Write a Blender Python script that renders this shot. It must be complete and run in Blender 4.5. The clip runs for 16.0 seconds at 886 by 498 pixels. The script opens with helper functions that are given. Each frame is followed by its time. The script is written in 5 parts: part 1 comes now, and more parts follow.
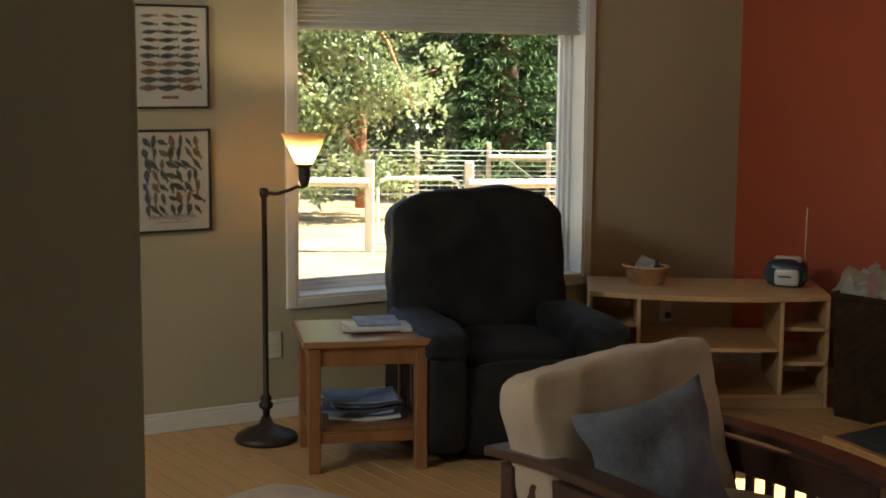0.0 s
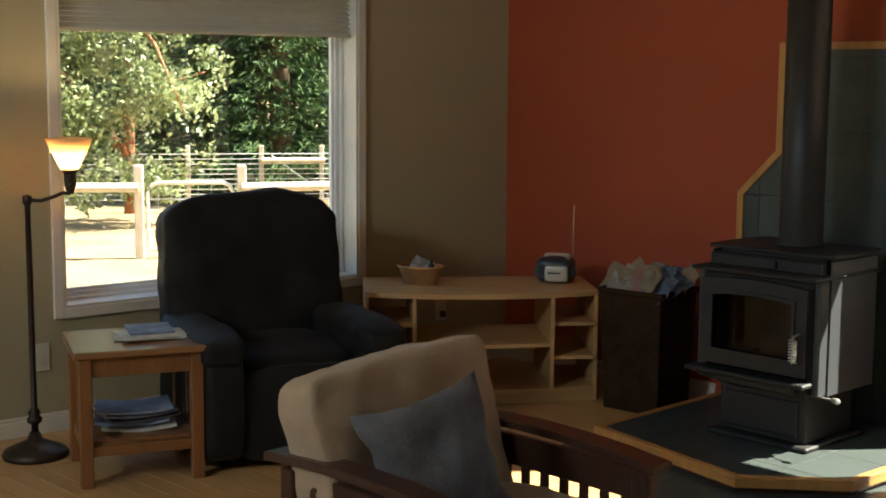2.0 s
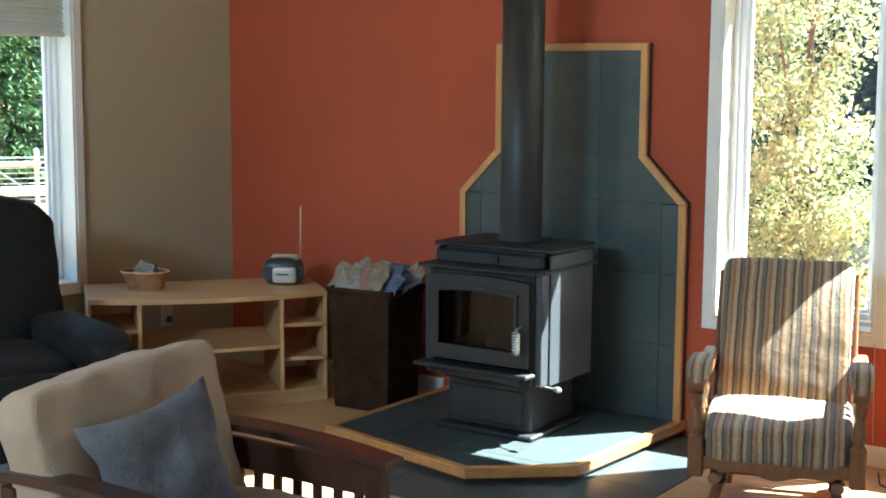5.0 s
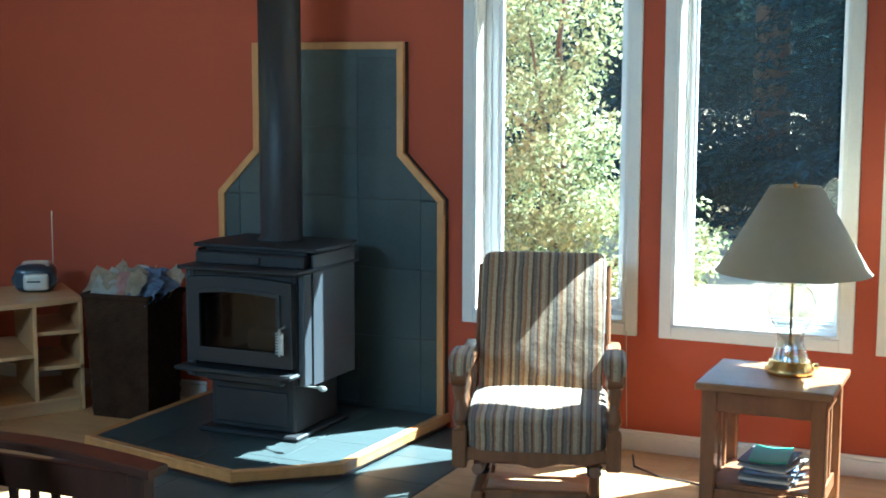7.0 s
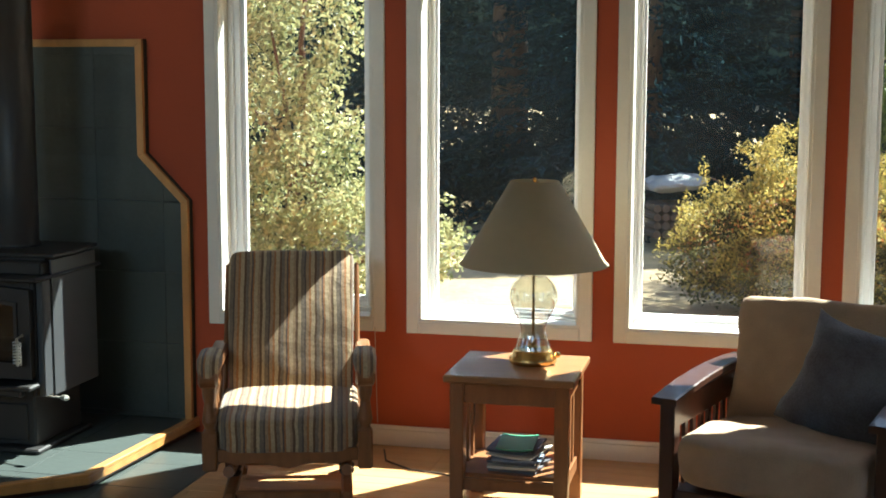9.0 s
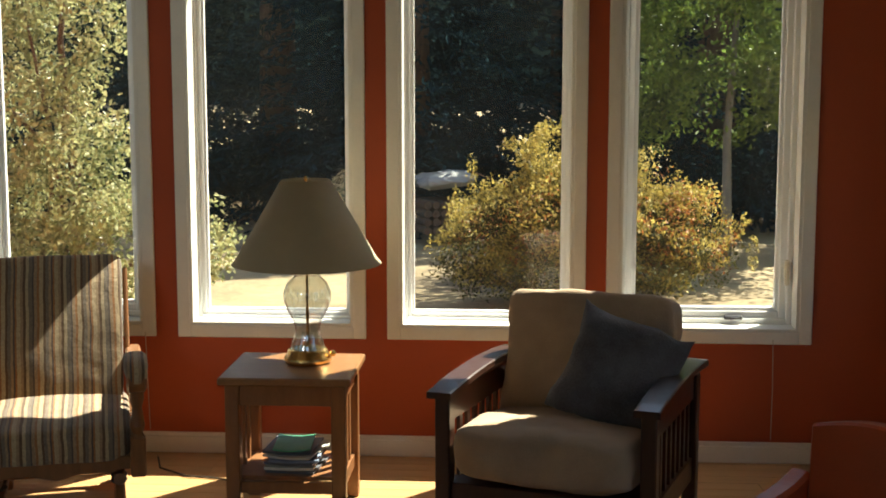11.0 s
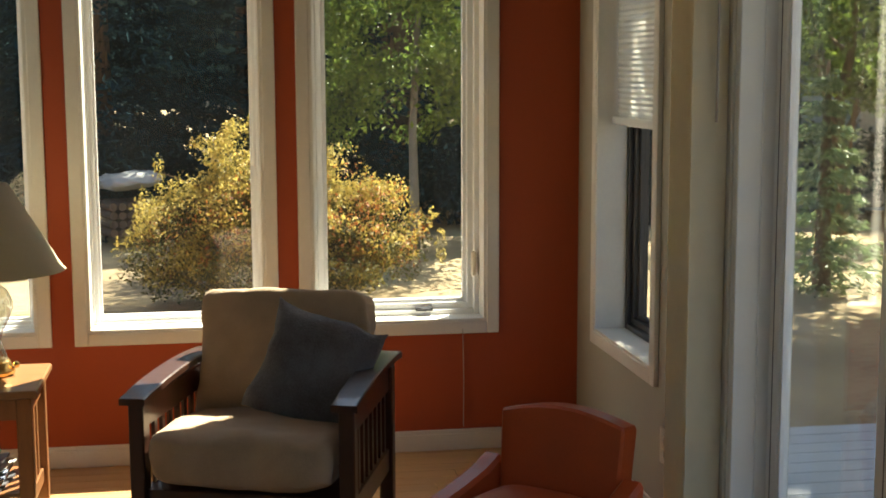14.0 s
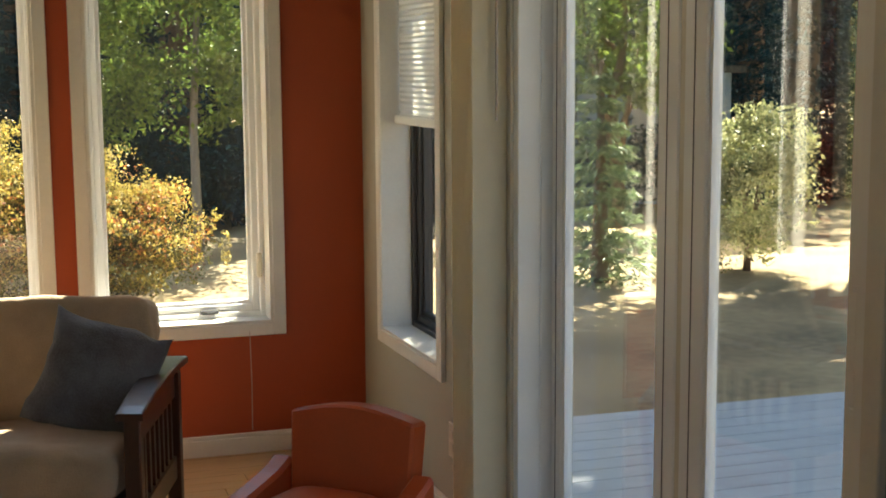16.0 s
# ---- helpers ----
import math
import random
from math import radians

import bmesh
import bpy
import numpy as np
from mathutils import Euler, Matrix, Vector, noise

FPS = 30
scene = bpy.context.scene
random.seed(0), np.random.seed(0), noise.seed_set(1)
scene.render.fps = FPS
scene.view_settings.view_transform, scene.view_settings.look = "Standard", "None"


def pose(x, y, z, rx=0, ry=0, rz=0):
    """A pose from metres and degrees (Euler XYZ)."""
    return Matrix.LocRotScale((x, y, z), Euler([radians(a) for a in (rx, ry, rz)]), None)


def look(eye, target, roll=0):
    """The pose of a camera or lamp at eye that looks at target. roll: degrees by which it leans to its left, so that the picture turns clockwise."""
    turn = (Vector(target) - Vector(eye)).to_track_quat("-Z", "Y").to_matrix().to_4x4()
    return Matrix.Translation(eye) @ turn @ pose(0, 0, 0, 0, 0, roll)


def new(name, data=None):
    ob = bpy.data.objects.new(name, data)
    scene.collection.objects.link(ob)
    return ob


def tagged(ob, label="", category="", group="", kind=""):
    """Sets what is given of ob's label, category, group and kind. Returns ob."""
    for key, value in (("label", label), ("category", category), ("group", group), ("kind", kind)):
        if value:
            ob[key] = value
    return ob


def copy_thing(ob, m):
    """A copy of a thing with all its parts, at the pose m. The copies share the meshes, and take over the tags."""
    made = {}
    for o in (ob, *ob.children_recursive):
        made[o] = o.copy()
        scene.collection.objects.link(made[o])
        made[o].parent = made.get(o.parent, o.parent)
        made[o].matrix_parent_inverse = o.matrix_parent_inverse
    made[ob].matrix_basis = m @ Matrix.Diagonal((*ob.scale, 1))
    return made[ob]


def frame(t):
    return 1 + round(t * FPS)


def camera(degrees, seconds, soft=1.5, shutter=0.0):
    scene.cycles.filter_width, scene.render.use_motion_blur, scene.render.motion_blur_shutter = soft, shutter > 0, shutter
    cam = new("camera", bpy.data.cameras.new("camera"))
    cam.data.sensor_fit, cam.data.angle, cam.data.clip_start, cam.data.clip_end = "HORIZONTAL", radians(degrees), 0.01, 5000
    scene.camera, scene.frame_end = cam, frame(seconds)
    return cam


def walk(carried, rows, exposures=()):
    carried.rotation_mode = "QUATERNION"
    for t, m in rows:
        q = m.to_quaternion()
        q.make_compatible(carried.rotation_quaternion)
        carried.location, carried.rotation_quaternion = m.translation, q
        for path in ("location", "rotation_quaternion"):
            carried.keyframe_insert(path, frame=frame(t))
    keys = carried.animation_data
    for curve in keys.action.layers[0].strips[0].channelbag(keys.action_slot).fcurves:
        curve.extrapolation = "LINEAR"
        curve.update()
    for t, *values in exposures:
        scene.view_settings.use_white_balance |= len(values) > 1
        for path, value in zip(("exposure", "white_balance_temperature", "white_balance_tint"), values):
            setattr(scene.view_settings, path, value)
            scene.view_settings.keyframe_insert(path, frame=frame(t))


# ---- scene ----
cam = camera(36.17, 16.0, soft=1.8)
EYE = 1.53
# seconds, yaw, pitch, roll: the camera stands and turns to its right
ROWS = [
    (0.0, 55.61, -7.53, -0.42), (0.5, 53.03, -7.52, -0.45), (1.0, 50.55, -7.42, -0.4), (1.5, 48.12, -7.41, -0.34),
    (2.0, 46.05, -7.37, -0.37), (2.5, 43.8, -7.34, -0.36), (3.0, 41.64, -7.29, -0.27), (3.5, 39.51, -7.27, -0.27),
    (6.0, 29.96, -7.27, -0.3), (6.5, 26.89, -7.27, -0.2), (7.0, 24.32, -7.27, -0.17), (7.5, 21.9, -7.27, -0.17),
    (8.0, 19.52, -7.26, -0.15), (8.5, 16.82, -7.29, -0.15), (9.0, 13.58, -7.32, -0.14), (11.5, 2.07, -7.39, 0.03),
    (12.0, 0.13, -7.42, 0.07), (12.5, -2.32, -7.43, 0.09), (13.0, -4.46, -7.46, 0.08), (13.5, -6.65, -7.5, 0.19),
    (14.0, -9.19, -7.5, 0.21), (14.5, -11.61, -7.5, 0.15), (15.0, -13.63, -7.51, 0.27), (15.5, -15.64, -7.52, 0.32),
    (16.0, -18.31, -7.56, 0.35),
]
EXPOSURES = [(0.0, 2.6, 6600, 3), (0.5, 2.48, 6600, 3), (2.0, 2.5, 6600, 3), (2.7, 2.75, 6600, 3), (3.5, 3.75, 6700, 3), (6.0, 3.6, 4300, -9), (7.0, 3.3, 4400, -11), (8.0, 2.85, 4900, -7), (9.0, 2.4, 5700, -3), (11.5, 1.75, 6600, 0), (12.5, 1.7, 6700, 0), (14.0, 2.2, 6800, 0), (16.0, 2.62, 6750, 0)]
walk(cam, [(t, pose(0, 0, EYE, 90 + pitch, roll, yaw)) for t, yaw, pitch, roll in ROWS], EXPOSURES)

# ---- daylight ----
SUN_TO = Vector((0.81, 1.0, 1.65)).normalized()
world = bpy.data.worlds.new("sky_world")
scene.world = world
world.use_nodes = True
wn = world.node_tree
sky = wn.nodes.new("ShaderNodeTexSky")
sky.sky_type = "NISHITA"
sky.sun_disc = False
sky.sun_elevation = math.asin(SUN_TO.z)
sky.sun_rotation = math.atan2(SUN_TO.x, SUN_TO.y)
back = wn.nodes["Background"]
back.inputs["Strength"].default_value = 0.075
wn.links.new(sky.outputs["Color"], back.inputs["Color"])
sun = new("sun", bpy.data.lights.new("sun", "SUN"))
sun.data.energy = 5.0
sun.data.angle = radians(0.55)
sun.data.color = (1.0, 0.93, 0.82)
sun.matrix_world = look(SUN_TO * 30, (0, 0, 0))


# ---- materials ----
def mat(name, colour, rough=0.6, metal=0.0, vary=0.12, scale=6.0, fine=60.0, bump=0.15, grain=None, spec=0.5, piece=0.0, stretch=(1, 1, 1), sheen=0.0, coat=0.0):
    """A surface with variation at two scales, and per-piece variation where asked."""
    m = bpy.data.materials.new(name)
    m.use_nodes = True
    n, l = m.node_tree.nodes, m.node_tree.links
    b = n["Principled BSDF"]
    b.inputs["Roughness"].default_value = rough
    b.inputs["Metallic"].default_value = metal
    b.inputs["Specular IOR Level"].default_value = spec
    b.inputs["Sheen Weight"].default_value = sheen
    b.inputs["Coat Weight"].default_value = coat
    tc = n.new("ShaderNodeTexCoord")
    mp = n.new("ShaderNodeMapping")
    mp.inputs["Scale"].default_value = stretch
    l.new(tc.outputs["Object"], mp.inputs["Vector"])
    big = n.new("ShaderNodeTexNoise")
    big.inputs["Scale"].default_value = scale
    big.inputs["Detail"].default_value = 5
    small = n.new("ShaderNodeTexNoise")
    small.inputs["Scale"].default_value = fine
    small.inputs["Detail"].default_value = 3
    l.new(mp.outputs["Vector"], big.inputs["Vector"])
    l.new(mp.outputs["Vector"], small.inputs["Vector"])
    add = n.new("ShaderNodeMath")
    add.operation = "MULTIPLY_ADD"
    add.inputs[1].default_value = 0.45
    l.new(small.outputs["Fac"], add.inputs[0])
    l.new(big.outputs["Fac"], add.inputs[2])
    src = add.outputs[0]
    if piece:
        info = n.new("ShaderNodeObjectInfo")
        pm = n.new("ShaderNodeMath")
        pm.operation = "MULTIPLY_ADD"
        pm.inputs[1].default_value = piece
        l.new(info.outputs["Random"], pm.inputs[0])
        l.new(src, pm.inputs[2])
        src = pm.outputs[0]
    ramp = n.new("ShaderNodeValToRGB")
    ramp.color_ramp.elements[0].position = 0.35
    ramp.color_ramp.elements[1].position = 1.05 if not piece else 1.0
    lo = [c * (1 - vary) for c in colour]
    hi = [min(1, c * (1 + vary)) for c in colour]
    if grain:
        lo = grain
    ramp.color_ramp.elements[0].color = (*lo, 1)
    ramp.color_ramp.elements[1].color = (*hi, 1)
    l.new(src, ramp.inputs["Fac"])
    l.new(ramp.outputs["Color"], b.inputs["Base Color"])
    if bump:
        bp = n.new("ShaderNodeBump")
        bp.inputs["Strength"].default_value = bump
        bp.inputs["Distance"].default_value = 0.01
        l.new(src, bp.inputs["Height"])
        l.new(bp.outputs["Normal"], b.inputs["Normal"])
    return m


def glass_mat(name, tint=(1, 1, 1), rough=0.0, gloss=0.04, power=5.0, dust=0.0):
    """Clear glass with a gloss that grows at grazing angles, and a film of dust where asked."""
    m = bpy.data.materials.new(name)
    m.use_nodes = True
    n, l = m.node_tree.nodes, m.node_tree.links
    n.remove(n["Principled BSDF"])
    tr = n.new("ShaderNodeBsdfTransparent")
    tr.inputs["Color"].default_value = (*tint, 1)
    gl = n.new("ShaderNodeBsdfGlossy")
    gl.inputs["Roughness"].default_value = rough
    lw = n.new("ShaderNodeLayerWeight")
    lw.inputs["Blend"].default_value = 0.5
    pw = n.new("ShaderNodeMath")
    pw.operation = "POWER"
    pw.inputs[1].default_value = power
    l.new(lw.outputs["Facing"], pw.inputs[0])
    fr = n.new("ShaderNodeMath")
    fr.operation = "MULTIPLY_ADD"
    fr.inputs[1].default_value = 0.9
    fr.inputs[2].default_value = gloss
    l.new(pw.outputs[0], fr.inputs[0])
    clear = tr
    if dust:
        tc = n.new("ShaderNodeTexCoord")
        ns = n.new("ShaderNodeTexNoise")
        ns.inputs["Scale"].default_value = 1.7
        ns.inputs["Detail"].default_value = 6
        l.new(tc.outputs["Object"], ns.inputs["Vector"])
        rp = n.new("ShaderNodeMapRange")
        rp.inputs["From Min"].default_value = 0.3
        rp.inputs["From Max"].default_value = 0.75
        rp.inputs["To Min"].default_value = dust * 0.25
        rp.inputs["To Max"].default_value = dust
        l.new(ns.outputs["Fac"], rp.inputs["Value"])
        film = n.new("ShaderNodeBsdfTranslucent")
        film.inputs["Color"].default_value = (0.8, 0.8, 0.78, 1)
        clear = n.new("ShaderNodeMixShader")
        l.new(rp.outputs["Result"], clear.inputs[0])
        l.new(tr.outputs[0], clear.inputs[1])
        l.new(film.outputs[0], clear.inputs[2])
    mx = n.new("ShaderNodeMixShader")
    l.new(fr.outputs[0], mx.inputs[0])
    l.new(clear.outputs[0], mx.inputs[1])
    l.new(gl.outputs[0], mx.inputs[2])
    l.new(mx.outputs[0], n["Material Output"].inputs["Surface"])
    return m


def leaf_mat(name, dark, light, through_amount=0.35, rough=0.5, spec=0.4, patch=1.6):
    """Leaves: each leaf its own tint, and some light passes through."""
    m = bpy.data.materials.new(name)
    m.use_nodes = True
    n, l = m.node_tree.nodes, m.node_tree.links
    b = n["Principled BSDF"]
    b.inputs["Roughness"].default_value = rough
    b.inputs["Specular IOR Level"].default_value = spec
    geo = n.new("ShaderNodeNewGeometry")
    tc = n.new("ShaderNodeTexCoord")
    ns = n.new("ShaderNodeTexNoise")
    ns.inputs["Scale"].default_value = patch
    l.new(tc.outputs["Object"], ns.inputs["Vector"])
    ma = n.new("ShaderNodeMath")
    ma.operation = "MULTIPLY_ADD"
    ma.inputs[1].default_value = 0.7
    l.new(geo.outputs["Random Per Island"], ma.inputs[0])
    l.new(ns.outputs["Fac"], ma.inputs[2])
    rp = n.new("ShaderNodeValToRGB")
    rp.color_ramp.elements[0].position = 0.4
    rp.color_ramp.elements[0].color = (*dark, 1)
    rp.color_ramp.elements[1].position = 1.1
    rp.color_ramp.elements[1].color = (*light, 1)
    l.new(ma.outputs[0], rp.inputs["Fac"])
    l.new(rp.outputs["Color"], b.inputs["Base Color"])
    tl = n.new("ShaderNodeBsdfTranslucent")
    l.new(rp.outputs["Color"], tl.inputs["Color"])
    mx = n.new("ShaderNodeMixShader")
    mx.inputs[0].default_value = through_amount
    l.new(b.outputs[0], mx.inputs[1])
    l.new(tl.outputs[0], mx.inputs[2])
    l.new(mx.outputs[0], n["Material Output"].inputs["Surface"])
    return m


def shade_mat(name, colour, amount):
    """A lamp shade that lets light through."""
    m = mat(name, colour, 0.8, vary=0.05, scale=20, fine=220, bump=0.1)
    n, l = m.node_tree.nodes, m.node_tree.links
    tl = n.new("ShaderNodeBsdfTranslucent")
    tl.inputs["Color"].default_value = (*colour, 1)
    mx = n.new("ShaderNodeMixShader")
    mx.inputs[0].default_value = amount
    l.new(n["Principled BSDF"].outputs[0], mx.inputs[1])
    l.new(tl.outputs[0], mx.inputs[2])
    l.new(mx.outputs[0], n["Material Output"].inputs["Surface"])
    return m


def stripe_mat(name):
    """Woven upholstery with upright stripes of brown, cream, rust and grey."""
    m = mat(name, (0.4, 0.3, 0.2), 0.95, vary=0.2, scale=30, fine=300, bump=0.5, sheen=0.2)
    n, l = m.node_tree.nodes, m.node_tree.links
    b = n["Principled BSDF"]
    tc = n.new("ShaderNodeTexCoord")
    sx = n.new("ShaderNodeSeparateXYZ")
    l.new(tc.outputs["Object"], sx.inputs[0])
    wob = n.new("ShaderNodeTexNoise")
    wob.inputs["Scale"].default_value = 9
    l.new(tc.outputs["Object"], wob.inputs["Vector"])
    ad = n.new("ShaderNodeMath")
    ad.operation = "MULTIPLY_ADD"
    ad.inputs[1].default_value = 0.012
    l.new(wob.outputs["Fac"], ad.inputs[0])
    l.new(sx.outputs["X"], ad.inputs[2])
    md = n.new("ShaderNodeMath")
    md.operation = "WRAP"
    md.inputs[1].default_value = 0.0
    md.inputs[2].default_value = 0.135
    l.new(ad.outputs[0], md.inputs[0])
    dv = n.new("ShaderNodeMath")
    dv.operation = "DIVIDE"
    dv.inputs[1].default_value = 0.135
    l.new(md.outputs[0], dv.inputs[0])
    rp = n.new("ShaderNodeValToRGB")
    rp.color_ramp.interpolation = "CONSTANT"
    cream, brown, rust, grey, tan, dark = (0.4, 0.3, 0.17), (0.12, 0.066, 0.032), (0.3, 0.13, 0.045), (0.17, 0.13, 0.09), (0.3, 0.2, 0.11), (0.09, 0.065, 0.05)
    stops = [(0.0, cream), (0.1, tan), (0.17, brown), (0.24, cream), (0.32, grey), (0.42, dark), (0.46, tan), (0.54, rust), (0.6, cream), (0.7, brown), (0.76, grey), (0.84, tan), (0.91, dark), (0.95, rust)]
    e = rp.color_ramp.elements
    e[0].position, e[0].color = 0.0, (*cream, 1)
    e[1].position, e[1].color = 0.1, (*tan, 1)
    for p, c in stops[2:]:
        el = e.new(p)
        el.color = (*c, 1)
    l.new(dv.outputs[0], rp.inputs["Fac"])
    fine = n.new("ShaderNodeTexNoise")
    fine.inputs["Scale"].default_value = 160
    l.new(tc.outputs["Object"], fine.inputs["Vector"])
    mx = n.new("ShaderNodeMix")
    mx.data_type = "RGBA"
    mx.blend_type = "OVERLAY"
    mx.inputs["Factor"].default_value = 0.55
    l.new(rp.outputs["Color"], mx.inputs["A"])
    l.new(fine.outputs["Fac"], mx.inputs["B"])
    l.new(mx.outputs["Result"], b.inputs["Base Color"])
    return m


M = {}
M["red"] = mat("terracotta wall paint", (0.37, 0.066, 0.021), 0.75, vary=0.07, scale=1.5, fine=150, bump=0.06)
M["beige"] = mat("taupe wall paint", (0.43, 0.375, 0.245), 0.8, vary=0.05, scale=1.2, fine=150, bump=0.06)
M["grey"] = mat("grey wall paint", (0.4, 0.375, 0.295), 0.8, vary=0.05, scale=1.2, fine=150, bump=0.06)
M["ceiling"] = mat("pale wood ceiling", (0.5, 0.42, 0.31), 0.9, vary=0.03, scale=2, fine=90, bump=0.1)
M["white"] = mat("white painted trim", (0.74, 0.71, 0.64), 0.45, vary=0.06, scale=5, fine=80, bump=0.05)
M["vinyl"] = mat("white vinyl frame", (0.86, 0.86, 0.85), 0.35, vary=0.03, scale=8, fine=90, bump=0.02)
M["bronze"] = mat("dark bronze frame", (0.05, 0.05, 0.055), 0.4, 0.3, vary=0.1)
M["floor"] = mat("maple floor board", (0.5, 0.295, 0.125), 0.38, vary=0.2, scale=3, fine=40, bump=0.05, piece=0.25, stretch=(1, 9, 9), coat=0.2)
M["gap"] = mat("floor joint", (0.08, 0.045, 0.02), 0.8)
M["slate"] = mat("grey-green slate", (0.046, 0.056, 0.052), 0.38, vary=0.3, scale=5, fine=50, bump=0.2, piece=0.3)
M["grout"] = mat("dark grout", (0.042, 0.05, 0.047), 0.9)
M["oak"] = mat("honey oak", (0.5, 0.245, 0.07), 0.42, vary=0.2, scale=4, fine=60, bump=0.06, stretch=(6, 6, 1), coat=0.15)
M["birch"] = mat("birch veneer", (0.56, 0.34, 0.15), 0.45, vary=0.14, scale=3, fine=50, bump=0.04, stretch=(1, 8, 8), coat=0.1)
M["tablewood"] = mat("mission oak", (0.25, 0.105, 0.037), 0.4, vary=0.25, scale=4, fine=60, bump=0.06, stretch=(7, 7, 1), coat=0.2)
M["tabletop"] = mat("oak table top", (0.3, 0.145, 0.06), 0.3, vary=0.2, scale=4, fine=60, bump=0.04, stretch=(1, 9, 9), coat=0.3)
M["rockwood"] = mat("maple chair wood", (0.2, 0.085, 0.03), 0.4, vary=0.25, scale=5, fine=60, bump=0.06, stretch=(6, 6, 1), coat=0.2)
M["cherry"] = mat("dark cherry wood", (0.055, 0.022, 0.013), 0.33, vary=0.3, scale=5, fine=60, bump=0.05, stretch=(6, 6, 1), coat=0.25)
M["iron"] = mat("black stove steel", (0.015, 0.0145, 0.014), 0.55, 0.0, vary=0.2, scale=8, fine=140, bump=0.12)
M["pipe"] = mat("black stove pipe", (0.032, 0.032, 0.032), 0.5, 0.2, vary=0.15, scale=6, fine=120, bump=0.05)
M["steelgrey"] = mat("grey steel shield", (0.075, 0.08, 0.085), 0.45, 0.3, vary=0.1, scale=6, fine=150, bump=0.05)
M["nickel"] = mat("nickel coil", (0.6, 0.57, 0.5), 0.3, 0.9, vary=0.08)
M["brass"] = mat("polished brass", (0.7, 0.45, 0.16), 0.25, 0.95, vary=0.1)
M["soot"] = mat("sooty firebrick", (0.1, 0.085, 0.07), 0.9, vary=0.4)
M["recliner"] = mat("black recliner fabric", (0.01, 0.0093, 0.0086), 0.65, vary=0.5, scale=10, fine=260, bump=0.4, spec=0.25, sheen=0.02)
M["futon"] = mat("sand cotton cushion", (0.44, 0.31, 0.195), 0.95, vary=0.2, scale=8, fine=260, bump=0.8, sheen=0.15)
M["pillow"] = mat("blue-grey patterned cushion cloth", (0.13, 0.125, 0.13), 0.9, vary=0.35, scale=9, fine=180, bump=0.8, grain=(0.05, 0.036, 0.03), sheen=0.1)
M["stripe"] = stripe_mat("striped upholstery")
M["leather"] = mat("orange leather", (0.5, 0.085, 0.022), 0.38, vary=0.14, scale=5, fine=170, bump=0.12)
M["wicker"] = mat("dark woven wicker", (0.034, 0.017, 0.008), 0.9, vary=0.5, scale=12, fine=90, bump=0.5, spec=0.12)
M["willow"] = mat("light willow", (0.52, 0.27, 0.1), 0.6, vary=0.35, scale=12, fine=90, bump=0.4)
M["paper"] = mat("newsprint", (0.6, 0.58, 0.52), 0.9, vary=0.2, scale=14, fine=90)
M["paperblue"] = mat("blue printed page", (0.2, 0.24, 0.33), 0.7, vary=0.5, scale=12, fine=60)
M["papergreen"] = mat("green magazine cover", (0.1, 0.38, 0.2), 0.4, vary=0.2)
M["paperred"] = mat("rosy printed page", (0.55, 0.3, 0.24), 0.8, vary=0.3)
M["newstan"] = mat("yellowed newsprint", (0.48, 0.38, 0.25), 0.9, vary=0.3, scale=20, fine=110)
M["darkpage"] = mat("dark magazine", (0.1, 0.1, 0.11), 0.4, vary=0.4, scale=14)
M["silver"] = mat("silver plastic", (0.58, 0.54, 0.46), 0.35, 0.3, vary=0.08)
M["navy"] = mat("dark blue plastic", (0.03, 0.036, 0.046), 0.3, vary=0.15)
M["bronzelamp"] = mat("dark bronze lamp metal", (0.045, 0.033, 0.025), 0.45, 0.5, vary=0.25)
M["amber"] = shade_mat("amber glass shade", (0.88, 0.68, 0.44), 0.75)
M["linen"] = shade_mat("pale linen shade", (0.56, 0.48, 0.31), 0.3)
M["blind"] = shade_mat("ivory blind slat", (0.72, 0.69, 0.6), 0.2)
M["cell"] = shade_mat("white pleated shade", (0.8, 0.79, 0.74), 0.4)
M["vane"] = shade_mat("cream fabric vane", (0.9, 0.83, 0.66), 0.45)
M["plate"] = mat("ivory plastic plate", (0.68, 0.63, 0.52), 0.4, vary=0.03)
M["frameblack"] = mat("black picture frame", (0.02, 0.018, 0.016), 0.4)
M["print"] = mat("poster paper", (0.6, 0.56, 0.47), 0.7, vary=0.05)
M["inkA"] = mat("slate ink", (0.07, 0.075, 0.085), 0.8, vary=0.5, scale=40)
M["inkB"] = mat("rust ink", (0.2, 0.11, 0.06), 0.8, vary=0.5, scale=40)
M["inkC"] = mat("green ink", (0.06, 0.08, 0.055), 0.8, vary=0.5, scale=40)
M["pane"] = glass_mat("clear window glass")
M["dusty"] = glass_mat("dusty window glass", dust=0.0035)
M["doorpane"] = glass_mat("double door glass", gloss=0.055, power=3.6)
M["lampglass"] = glass_mat("clear lamp glass", (0.82, 0.85, 0.85), gloss=0.3)
M["fireglass"] = glass_mat("smoky stove glass", (0.62, 0.56, 0.5), gloss=0.07, rough=0.03)
M["cord"] = mat("brown cord", (0.05, 0.035, 0.025), 0.6)
M["whitecord"] = mat("white cord", (0.42, 0.36, 0.3), 0.6)
M["ground"] = mat("dry straw ground", (0.31, 0.235, 0.12), 0.95, vary=0.45, scale=0.8, fine=14, bump=0.6, grain=(0.075, 0.052, 0.03))
M["deck"] = mat("grey painted deck board", (0.36, 0.37, 0.38), 0.55, vary=0.12, scale=3, fine=60, bump=0.1, piece=0.15, stretch=(1, 8, 8))
